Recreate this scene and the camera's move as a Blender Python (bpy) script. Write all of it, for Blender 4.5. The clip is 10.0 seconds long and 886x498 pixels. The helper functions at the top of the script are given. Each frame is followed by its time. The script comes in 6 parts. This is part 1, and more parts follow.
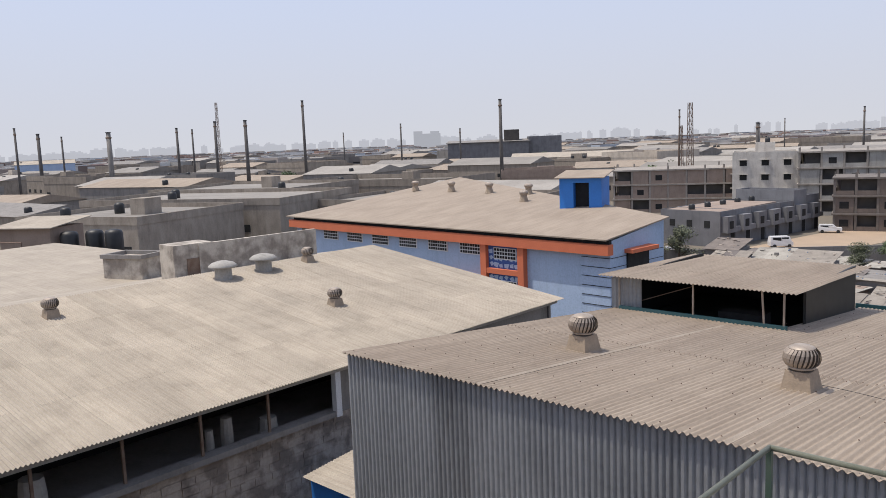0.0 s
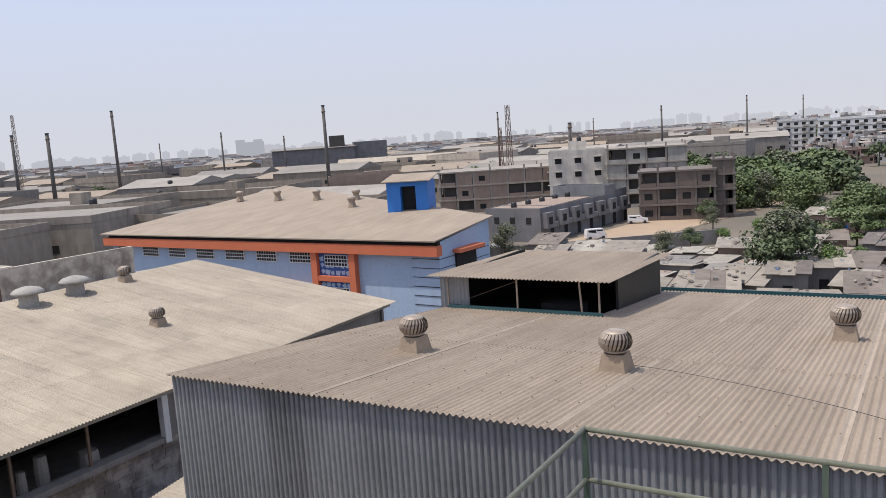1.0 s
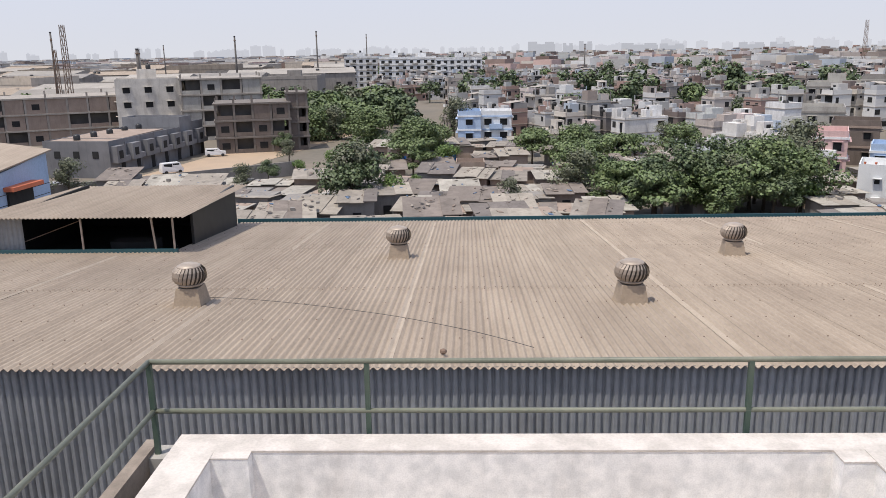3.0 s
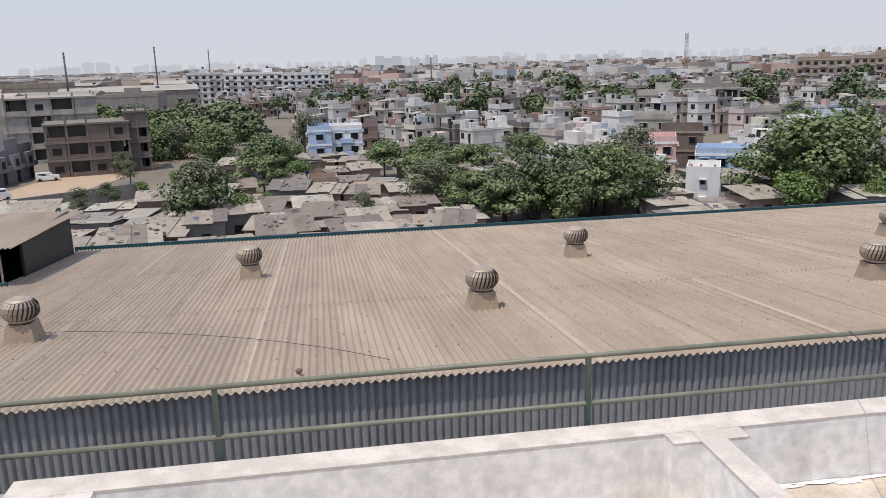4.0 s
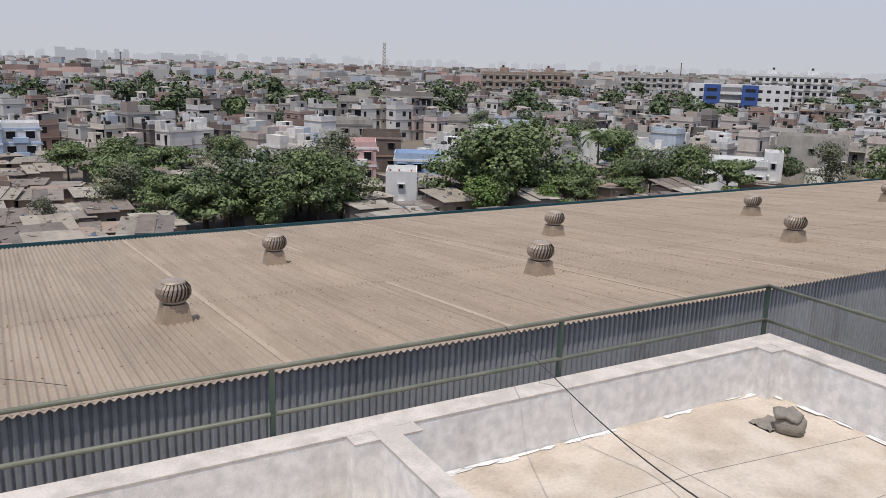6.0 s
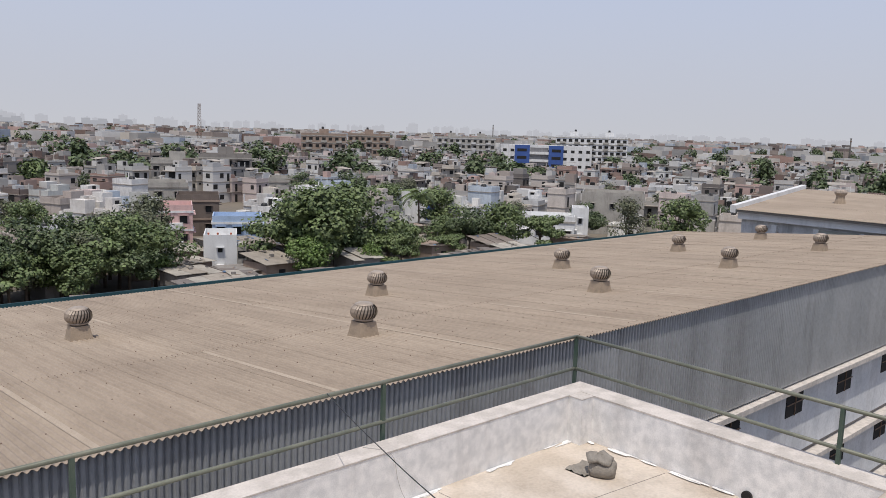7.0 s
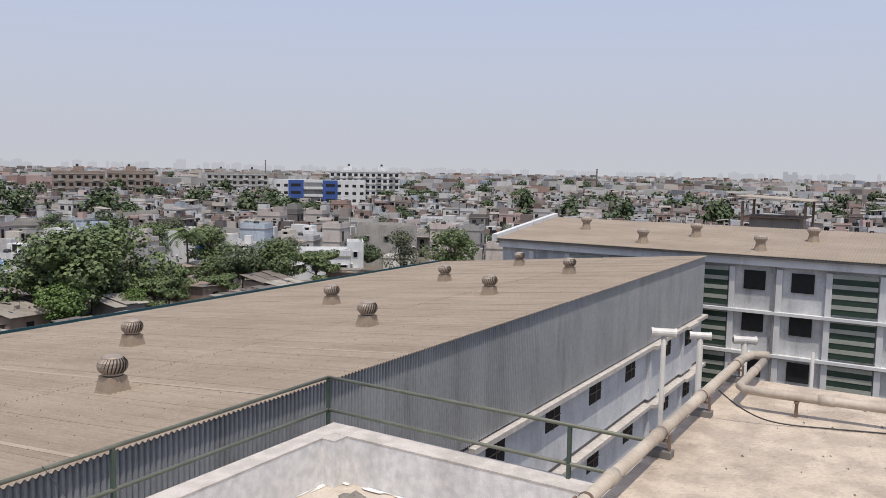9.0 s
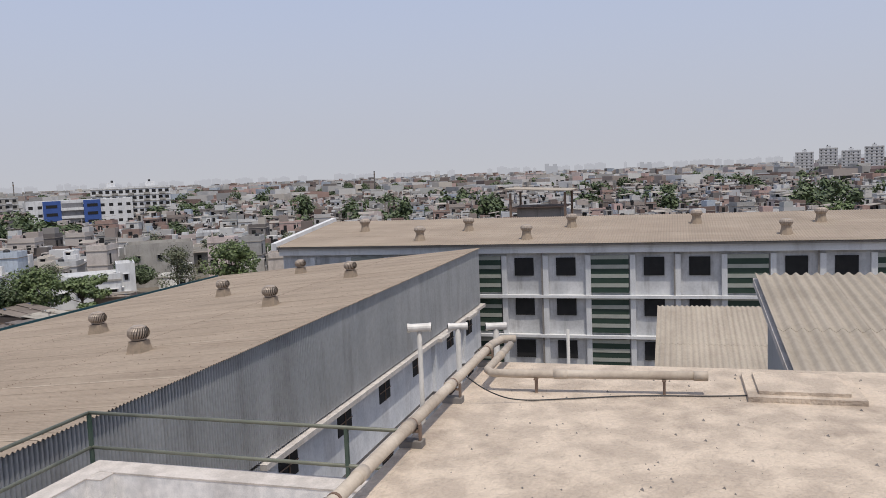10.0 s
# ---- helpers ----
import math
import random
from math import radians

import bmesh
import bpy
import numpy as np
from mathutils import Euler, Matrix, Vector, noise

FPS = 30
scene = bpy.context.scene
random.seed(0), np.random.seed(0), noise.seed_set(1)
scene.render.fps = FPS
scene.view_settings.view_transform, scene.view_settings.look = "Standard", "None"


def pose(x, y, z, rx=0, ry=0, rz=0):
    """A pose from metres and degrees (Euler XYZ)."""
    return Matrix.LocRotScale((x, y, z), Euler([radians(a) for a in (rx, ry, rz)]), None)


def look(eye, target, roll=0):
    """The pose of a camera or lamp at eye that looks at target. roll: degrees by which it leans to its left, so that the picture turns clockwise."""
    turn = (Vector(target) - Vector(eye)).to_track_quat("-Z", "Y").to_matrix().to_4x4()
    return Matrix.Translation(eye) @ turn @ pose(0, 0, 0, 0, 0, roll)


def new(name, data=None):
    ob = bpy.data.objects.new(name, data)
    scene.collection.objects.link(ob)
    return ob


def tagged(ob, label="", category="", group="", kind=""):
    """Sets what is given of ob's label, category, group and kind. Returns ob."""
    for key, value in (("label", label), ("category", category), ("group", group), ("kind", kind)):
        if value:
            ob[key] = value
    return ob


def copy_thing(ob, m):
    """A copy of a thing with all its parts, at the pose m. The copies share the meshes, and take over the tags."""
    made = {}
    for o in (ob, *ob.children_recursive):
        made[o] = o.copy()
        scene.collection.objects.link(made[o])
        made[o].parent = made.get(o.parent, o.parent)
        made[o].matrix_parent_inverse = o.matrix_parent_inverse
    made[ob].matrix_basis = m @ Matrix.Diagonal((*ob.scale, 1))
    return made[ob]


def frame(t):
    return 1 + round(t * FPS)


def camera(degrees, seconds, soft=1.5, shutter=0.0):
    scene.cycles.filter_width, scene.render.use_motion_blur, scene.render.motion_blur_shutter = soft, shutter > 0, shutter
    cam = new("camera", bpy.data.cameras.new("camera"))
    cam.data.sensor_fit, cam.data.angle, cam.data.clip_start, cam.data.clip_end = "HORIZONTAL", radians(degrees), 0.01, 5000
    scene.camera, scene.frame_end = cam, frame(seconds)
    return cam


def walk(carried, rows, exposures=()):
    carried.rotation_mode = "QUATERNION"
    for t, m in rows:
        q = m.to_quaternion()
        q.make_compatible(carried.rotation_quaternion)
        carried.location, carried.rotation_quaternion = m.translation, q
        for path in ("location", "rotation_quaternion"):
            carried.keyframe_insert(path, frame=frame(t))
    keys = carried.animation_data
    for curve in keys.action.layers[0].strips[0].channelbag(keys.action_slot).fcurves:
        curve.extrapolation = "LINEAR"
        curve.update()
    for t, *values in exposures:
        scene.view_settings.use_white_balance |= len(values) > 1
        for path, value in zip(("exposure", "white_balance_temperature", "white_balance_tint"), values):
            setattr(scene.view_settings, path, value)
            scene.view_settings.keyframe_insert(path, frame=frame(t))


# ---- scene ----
cam = camera(57.98, 10.0, soft=0.75)
PATH = [
    (0, (-0.908, 2.026, 20.045), (-2.272, 3.463, 19.776), -2.25),
    (0.5, (-0.834, 2.106, 20.055), (-2.024, 3.699, 19.840), -3.28),
    (1, (-0.795, 2.112, 20.044), (-1.827, 3.803, 19.766), -3.90),
    (1.5, (-0.677, 2.046, 20.036), (-1.421, 3.857, 19.627), -3.19),
    (2, (-0.628, 2.023, 20.018), (-1.062, 3.915, 19.537), -1.72),
    (2.5, (-0.559, 2.004, 20.033), (-0.832, 3.922, 19.535), -1.38),
    (3, (-0.471, 1.922, 20.043), (-0.533, 3.862, 19.558), -0.98),
    (3.2, (-0.421, 1.893, 20.049), (-0.377, 3.836, 19.577), -1.03),
    (4.3, (-0.329, 1.783, 20.096), (0.061, 3.690, 19.636), -1.50),
    (4.5, (-0.313, 1.767, 20.104), (0.162, 3.651, 19.631), -1.26),
    (5, (-0.247, 1.725, 20.123), (0.392, 3.561, 19.653), -0.80),
    (5.2, (-0.221, 1.688, 20.142), (0.472, 3.506, 19.678), -0.86),
    (6.3, (-0.082, 1.514, 20.246), (0.998, 3.144, 19.822), 2.18),
    (6.5, (-0.078, 1.489, 20.250), (1.070, 3.081, 19.866), 2.00),
    (7, (-0.047, 1.469, 20.303), (1.288, 2.929, 20.009), 1.71),
    (7.5, (-0.047, 1.270, 20.342), (1.418, 2.606, 20.079), 1.77),
    (8, (0.128, 1.168, 20.354), (1.627, 2.465, 20.090), 1.55),
    (8.5, (0.272, 1.164, 20.364), (1.840, 2.382, 20.123), 1.53),
    (9, (0.353, 1.111, 20.416), (2.045, 2.159, 20.219), 1.00),
    (9.5, (0.376, 0.903, 20.446), (2.201, 1.699, 20.256), -0.37),
    (10, (0.382, 0.769, 20.448), (2.291, 1.330, 20.256), -2.31),
]
walk(cam, [(t, look(eye, target, roll)) for t, eye, target, roll in PATH],
     [(0, 0.12), (1, 0.15), (1.7, 0.25), (2.5, 0.27), (3.2, 0.22), (4.3, 0.06), (5.2, -0.02), (6.5, -0.16), (7.5, -0.1), (9, -0.12), (10, -0.22)])

# ---- light ----
SUN_WAY = Vector((-0.28, -0.24, 1.0)).normalized()
world = bpy.data.worlds.new("world")
scene.world = world
world.use_nodes = True
wn = world.node_tree.nodes
sky = wn.new("ShaderNodeTexSky")
sky.sky_type, sky.sun_disc = "NISHITA", False
sky.sun_elevation = math.asin(SUN_WAY.z)
sky.sun_rotation = math.atan2(SUN_WAY.x, SUN_WAY.y)
sky.air_density, sky.dust_density, sky.ozone_density = 1.0, 4.0, 2.0
wn["Background"].inputs["Strength"].default_value = 0.11
# dusty haze that whitens the sky towards the horizon
wl = world.node_tree.links
coord, split, fade, blend = wn.new("ShaderNodeTexCoord"), wn.new("ShaderNodeSeparateXYZ"), wn.new("ShaderNodeMapRange"), wn.new("ShaderNodeMix")
fade.inputs[1].default_value, fade.inputs[2].default_value, fade.inputs[3].default_value, fade.inputs[4].default_value = 0.0, 0.55, 1.0, 0.45
blend.data_type = "RGBA"
tone, lift = wn.new("ShaderNodeMix"), wn.new("ShaderNodeMapRange")
tone.data_type = "RGBA"
tone.inputs[6].default_value, tone.inputs[7].default_value = (5.45, 5.57, 6.05, 1), (5.75, 6.62, 9.1, 1)
lift.inputs[2].default_value = 0.3
wl.new(split.outputs[2], lift.inputs[0])
wl.new(lift.outputs[0], tone.inputs[0])
wl.new(tone.outputs[2], blend.inputs[7])
wl.new(coord.outputs["Generated"], split.inputs[0])
wl.new(split.outputs[2], fade.inputs[0])
wl.new(fade.outputs[0], blend.inputs[0])
wl.new(sky.outputs[0], blend.inputs[6])
wl.new(blend.outputs[2], wn["Background"].inputs["Color"])
sun = bpy.data.lights.new("sun", "SUN")
sun.energy, sun.angle, sun.color = 3.2, radians(0.6), (1.0, 0.93, 0.83)
new("sun", sun).matrix_basis = look(SUN_WAY * 100, (0, 0, 0))
scene.view_settings.exposure = 0.0


# ---- materials ----
def surface(name, a, b, scale=1.0, rough=0.85, bump=0.0, fine=20.0, metal=0.0, vary=0.0, palette=None, island=False, stain=0.0, stretch=(1, 1, 1), streak=None, sharp=0.0):
    """Two colours mixed by coarse and fine noise, optional colour from a palette for each object or island, stains and fine relief."""
    m = bpy.data.materials.new(name)
    m.use_nodes = True
    t, n = m.node_tree, m.node_tree.nodes
    bsdf = n["Principled BSDF"]
    bsdf.inputs["Roughness"].default_value, bsdf.inputs["Metallic"].default_value = rough, metal
    geo, mp = n.new("ShaderNodeNewGeometry"), n.new("ShaderNodeMapping")
    mp.inputs["Scale"].default_value = stretch
    t.links.new(geo.outputs["Position"], mp.inputs["Vector"])

    def grain(s, detail):
        g = n.new("ShaderNodeTexNoise")
        g.inputs["Scale"].default_value, g.inputs["Detail"].default_value = s, detail
        t.links.new(mp.outputs[0], g.inputs["Vector"])
        return g.outputs["Fac"]

    def mix(kind, fac, x, y):
        k = n.new("ShaderNodeMix")
        k.data_type, k.blend_type = "RGBA", kind
        for sock, v in ((k.inputs[0], fac), (k.inputs[6], x), (k.inputs[7], y)):
            if isinstance(v, bpy.types.NodeSocket):
                t.links.new(v, sock)
            else:
                sock.default_value = v if sock is k.inputs[0] else (*v, 1)
        return k.outputs[2]

    def steep(v, lo, hi):
        r = n.new("ShaderNodeMapRange")
        r.inputs[1].default_value, r.inputs[2].default_value = lo, hi
        t.links.new(v, r.inputs[0])
        return r.outputs[0]

    coarse, small = grain(scale, 5), grain(fine, 3)
    if palette:
        ramp = n.new("ShaderNodeValToRGB")
        ramp.color_ramp.interpolation = "CONSTANT"
        e = ramp.color_ramp.elements
        while len(e) < len(palette):
            e.new(0.5)
        for k, c in enumerate(palette):
            e[k].position, e[k].color = k / len(palette), (*c, 1)
        if island:
            t.links.new(geo.outputs["Random Per Island"], ramp.inputs[0])
        else:
            info = n.new("ShaderNodeObjectInfo")
            t.links.new(info.outputs["Random"], ramp.inputs[0])
        base = ramp.outputs[0]
        col = mix("MULTIPLY", steep(coarse, 0.35, 0.7), base, b)
    else:
        col = mix("MIX", steep(coarse, 0.32 + sharp, 0.68 - sharp), a, b)
    col = mix("MULTIPLY", steep(small, 0.4, 0.75), col, (0.86, 0.86, 0.86))
    if streak:
        kp = n.new("ShaderNodeMapping")
        kp.inputs["Scale"].default_value = streak
        t.links.new(geo.outputs["Position"], kp.inputs["Vector"])
        g = n.new("ShaderNodeTexNoise")
        g.inputs["Scale"].default_value, g.inputs["Detail"].default_value = 1.0, 4
        t.links.new(kp.outputs[0], g.inputs["Vector"])
        col = mix("MULTIPLY", steep(g.outputs["Fac"], 0.42, 0.68), col, (0.87, 0.86, 0.85))
    if stain:
        sp = n.new("ShaderNodeMapping")
        sp.inputs["Scale"].default_value = (1.0, 1.0, 0.18)
        t.links.new(geo.outputs["Position"], sp.inputs["Vector"])
        g = n.new("ShaderNodeTexNoise")
        g.inputs["Scale"].default_value, g.inputs["Detail"].default_value, g.inputs["Roughness"].default_value = 0.9, 6, 0.7
        t.links.new(sp.outputs[0], g.inputs["Vector"])
        k = n.new("ShaderNodeMath")
        k.operation = "MULTIPLY"
        k.inputs[1].default_value = stain
        t.links.new(steep(g.outputs["Fac"], 0.5, 0.72), k.inputs[0])
        col = mix("MULTIPLY", k.outputs[0], col, (0.45, 0.42, 0.4))
    if vary:
        info, hs = n.new("ShaderNodeObjectInfo"), n.new("ShaderNodeHueSaturation")
        t.links.new(n_range(n, t, info.outputs["Random"], 1 - vary, 1 + vary), hs.inputs["Value"])
        t.links.new(col, hs.inputs["Color"])
        col = hs.outputs[0]
    t.links.new(col, bsdf.inputs["Base Color"])
    if bump:
        bp = n.new("ShaderNodeBump")
        bp.inputs["Strength"].default_value, bp.inputs["Distance"].default_value = bump, 0.02
        t.links.new(small, bp.inputs["Height"])
        t.links.new(bp.outputs[0], bsdf.inputs["Normal"])
    return m


def n_range(n, t, v, lo, hi):
    r = n.new("ShaderNodeMapRange")
    r.inputs[3].default_value, r.inputs[4].default_value = lo, hi
    t.links.new(v, r.inputs[0])
    return r.outputs[0]


ROOF = surface("dusty_fibre_cement", (0.298, 0.241, 0.188), (0.362, 0.297, 0.233), 0.5, 0.9, 0.45, 16, vary=0.035, stain=0.16, streak=(5, 0.25, 1), stretch=(1, 0.35, 1))
ROOF_PALE = surface("pale_fibre_cement", (0.35, 0.305, 0.248), (0.43, 0.375, 0.305), 0.35, 0.9, 0.4, 11, vary=0.07, stain=0.3, streak=(0.2, 9, 1))
LAP = surface("dusty_lap", (0.42, 0.352, 0.284), (0.36, 0.298, 0.236), 1.5, 0.9)
CLAD = surface("grey_blue_cladding", (0.39, 0.405, 0.425), (0.455, 0.468, 0.485), 0.4, 0.38, 0.1, 6, metal=0.4, vary=0.06, stain=0.45)
CLAD_PALE = surface("grey_wall_sheet", (0.30, 0.31, 0.32), (0.36, 0.37, 0.38), 0.4, 0.6, 0.1, 6, vary=0.05)
WHITE = surface("whitewashed_plaster", (0.86, 0.85, 0.84), (0.68, 0.68, 0.68), 6.5, 0.9, 0.15, 60, stain=0.4, sharp=0.04)
COPING = surface("whitewashed_coping", (0.62, 0.57, 0.525), (0.50, 0.46, 0.42), 3.5, 0.9, 0.4, 30, stain=0.25, sharp=0.08)
SLAB = surface("weathered_roof_screed", (0.60, 0.50, 0.397), (0.46, 0.38, 0.302), 3.2, 0.92, 1.0, 34, stain=0.6, sharp=0.1)
TERRACE = surface("pale_roof_screed", (0.60, 0.53, 0.455), (0.50, 0.43, 0.355), 1.3, 0.92, 0.6, 20, stain=0.45, sharp=0.1)
RAIL = surface("green_railing_paint", (0.13, 0.14, 0.105), (0.185, 0.19, 0.145), 3, 0.5, 0.1, 40)
RAIL_DARK = surface("dark_green_paint", (0.04, 0.075, 0.055), (0.08, 0.11, 0.085), 3, 0.5, 0.1, 40)
KERB = surface("weathered_kerb", (0.30, 0.25, 0.205), (0.20, 0.165, 0.135), 3, 0.92, 0.5, 25, stain=0.5)
MASONRY = surface("rough_stained_masonry", (0.44, 0.375, 0.31), (0.24, 0.20, 0.165), 1.6, 0.95, 1.0, 9, stain=0.6, sharp=0.1)
PIPE = surface("dusty_pvc", (0.56, 0.49, 0.405), (0.40, 0.335, 0.265), 3, 0.7, 0.2, 30, stain=0.5)
COWL = surface("white_pvc", (0.72, 0.70, 0.66), (0.58, 0.555, 0.52), 6, 0.5, stain=0.3)
PVC_GREY = surface("grey_pvc", (0.50, 0.485, 0.46), (0.40, 0.385, 0.36), 4, 0.6, stain=0.3)
STEEL = surface("dull_aluminium", (0.42, 0.352, 0.29), (0.30, 0.247, 0.20), 5, 0.5, 0.05, 30, metal=0.2)
VENT_BASE = surface("dusty_vent_throat", (0.36, 0.285, 0.21), (0.29, 0.23, 0.17), 4, 0.85, 0.3, 20)
DRUM = surface("vent_drum_and_neck_shade", (0.06, 0.05, 0.042), (0.085, 0.072, 0.06), 3, 0.8)
# near-black that paints the shade inside rooms, openings and gaps
SHADE_BLACK = surface("painted_shade_black", (0.012, 0.012, 0.013), (0.02, 0.02, 0.02), 2, 0.9)
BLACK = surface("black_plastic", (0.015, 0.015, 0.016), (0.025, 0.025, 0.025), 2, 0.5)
CONCRETE = surface("raw_concrete", (0.41, 0.39, 0.355), (0.32, 0.305, 0.28), 0.5, 0.92, 0.4, 8, stain=0.5)
PLASTER = surface("pale_plaster", (0.64, 0.60, 0.54), (0.50, 0.465, 0.42), 0.5, 0.92, 0.4, 8, stain=0.5)
BEIGE = surface("beige_plaster", (0.55, 0.485, 0.41), (0.45, 0.395, 0.33), 0.5, 0.92, 0.4, 8, stain=0.45)
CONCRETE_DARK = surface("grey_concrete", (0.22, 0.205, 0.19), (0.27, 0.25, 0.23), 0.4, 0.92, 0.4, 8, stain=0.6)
ROOF_WALL = surface("stained_parapet_plaster", (0.50, 0.45, 0.385), (0.27, 0.235, 0.20), 1.1, 0.95, 0.5, 9, stain=0.6, sharp=0.08)
WORKS_BROWN = surface("stained_works_plaster", (0.31, 0.268, 0.222), (0.235, 0.2, 0.165), 0.5, 0.95, 0.5, 6, stain=0.5, stretch=(1, 1, 0.6))
WORKS_GREY = surface("stained_grey_plaster", (0.375, 0.325, 0.268), (0.265, 0.226, 0.185), 0.5, 0.95, 0.5, 6, stain=0.5, stretch=(1, 1, 0.6))
BRICK = surface("brown_brick", (0.27, 0.205, 0.165), (0.34, 0.265, 0.215), 0.5, 0.92, 0.4, 8, stain=0.3)
BLUE_WALL = surface("light_blue_paint", (0.34, 0.45, 0.62), (0.40, 0.50, 0.66), 0.2, 0.8, 0.1, 5, stain=0.2)
PALE_BLUE = surface("pale_blue_plaster", (0.70, 0.71, 0.725), (0.55, 0.57, 0.60), 0.7, 0.9, 0.3, 8, stain=0.4)
ORANGE = surface("orange_paint", (0.62, 0.17, 0.08), (0.56, 0.15, 0.07), 0.5, 0.7)
BLUE = surface("bright_blue_sheet", (0.03, 0.20, 0.62), (0.03, 0.17, 0.52), 0.5, 0.5)
DEEP_BLUE = surface("deep_blue_paint", (0.035, 0.085, 0.28), (0.045, 0.10, 0.32), 0.3, 0.7)
TEAL = surface("teal_gutter_paint", (0.02, 0.072, 0.088), (0.03, 0.092, 0.105), 1, 0.5)
WHITE_FAR = surface("white_paint", (0.74, 0.74, 0.73), (0.62, 0.63, 0.64), 0.3, 0.85, stain=0.4)
GREEN_DARK = surface("dark_green_louvre", (0.018, 0.042, 0.028), (0.028, 0.055, 0.038), 1, 0.6)
LOUVRE = surface("pale_louvre", (0.40, 0.41, 0.365), (0.33, 0.345, 0.30), 1, 0.6)
GREYWALL = surface("grey_white_facade", (0.66, 0.66, 0.66), (0.47, 0.475, 0.48), 0.6, 0.9, 0.2, 6, stain=0.75)
GROUND = surface("dry_earth", (0.19, 0.16, 0.125), (0.145, 0.13, 0.105), 0.05, 0.95, 0.3, 0.8)
ROAD = surface("dusty_road", (0.40, 0.33, 0.26), (0.34, 0.275, 0.215), 0.2, 0.95, 0.2, 2)
GLASS = surface("dark_window_glass", (0.03, 0.035, 0.04), (0.05, 0.055, 0.06), 1, 0.15)
BARK = surface("bark", (0.13, 0.10, 0.075), (0.09, 0.07, 0.05), 3, 0.95, 0.5, 12)
RUST = surface("rusty_metal", (0.16, 0.10, 0.07), (0.22, 0.16, 0.12), 3, 0.8)
PALETTE = [(0.66, 0.65, 0.63), (0.46, 0.45, 0.43), (0.82, 0.82, 0.80), (0.36, 0.34, 0.32), (0.68, 0.63, 0.56), (0.22, 0.20, 0.19), (0.80, 0.79, 0.76), (0.66, 0.60, 0.55),
           (0.52, 0.58, 0.65), (0.50, 0.44, 0.40), (0.84, 0.84, 0.83), (0.42, 0.41, 0.395), (0.78, 0.775, 0.76), (0.24, 0.17, 0.145), (0.56, 0.57, 0.55), (0.74, 0.72, 0.69), (0.58, 0.565, 0.54), (0.70, 0.60, 0.57), (0.80, 0.80, 0.79), (0.62, 0.63, 0.64)]
HOUSE = surface("house_paint", (1, 1, 1), (0.8, 0.78, 0.76), 0.25, 0.9, 0.2, 3, palette=[c for c in PALETTE if min(c) > 0.38], stain=0.5)
CITY = surface("far_house_paint", (1, 1, 1), (0.82, 0.8, 0.78), 0.1, 0.9, palette=[tuple(0.84 * v for v in c) for c in PALETTE] + [(0.30, 0.22, 0.19), (0.38, 0.26, 0.22), (0.20, 0.16, 0.145), (0.55, 0.40, 0.36), (0.33, 0.28, 0.25)], island=True)
ROOF_GREY = surface("grey_works_roof", (0.25, 0.23, 0.205), (0.31, 0.285, 0.255), 0.15, 0.9, 0.2, 4, vary=0.25, stain=0.3)
TERRACE_TOP = surface("house_roof_screed", (0.35, 0.315, 0.275), (0.265, 0.24, 0.215), 0.3, 0.95, stain=0.3, vary=0.15)
HUT_ROOFS = [surface("old_sheet_roof", c, tuple(0.75 * v for v in c), 0.7, 0.9, 0.4, 5, vary=0.12, stain=0.5)
             for c in ((0.30, 0.265, 0.225), (0.22, 0.185, 0.16), (0.35, 0.31, 0.26), (0.19, 0.165, 0.15), (0.40, 0.37, 0.32))]



def leaf_material(name, a, b):
    m = surface(name, a, b, 0.6, 0.6, 0, 3)
    n, t = m.node_tree.nodes, m.node_tree
    geo = next(k for k in n if k.type == "NEW_GEOMETRY")
    hs = n.new("ShaderNodeHueSaturation")
    bs = n["Principled BSDF"]
    src = bs.inputs["Base Color"].links[0].from_socket
    t.links.new(n_range(n, t, geo.outputs["Random Per Island"], 0.68, 1.35), hs.inputs["Value"])
    t.links.new(src, hs.inputs["Color"])
    t.links.new(hs.outputs[0], bs.inputs["Base Color"])
    return m


LEAF = leaf_material("green_leaves", (0.096, 0.138, 0.05), (0.135, 0.175, 0.064))
LEAF_DARK = leaf_material("dark_leaves", (0.066, 0.096, 0.04), (0.09, 0.12, 0.05))
LEAF_BRIGHT = leaf_material("bright_leaves", (0.095, 0.16, 0.035), (0.12, 0.18, 0.045))
LEAF_DRY = leaf_material("dusty_leaves", (0.13, 0.135, 0.08), (0.105, 0.12, 0.068))


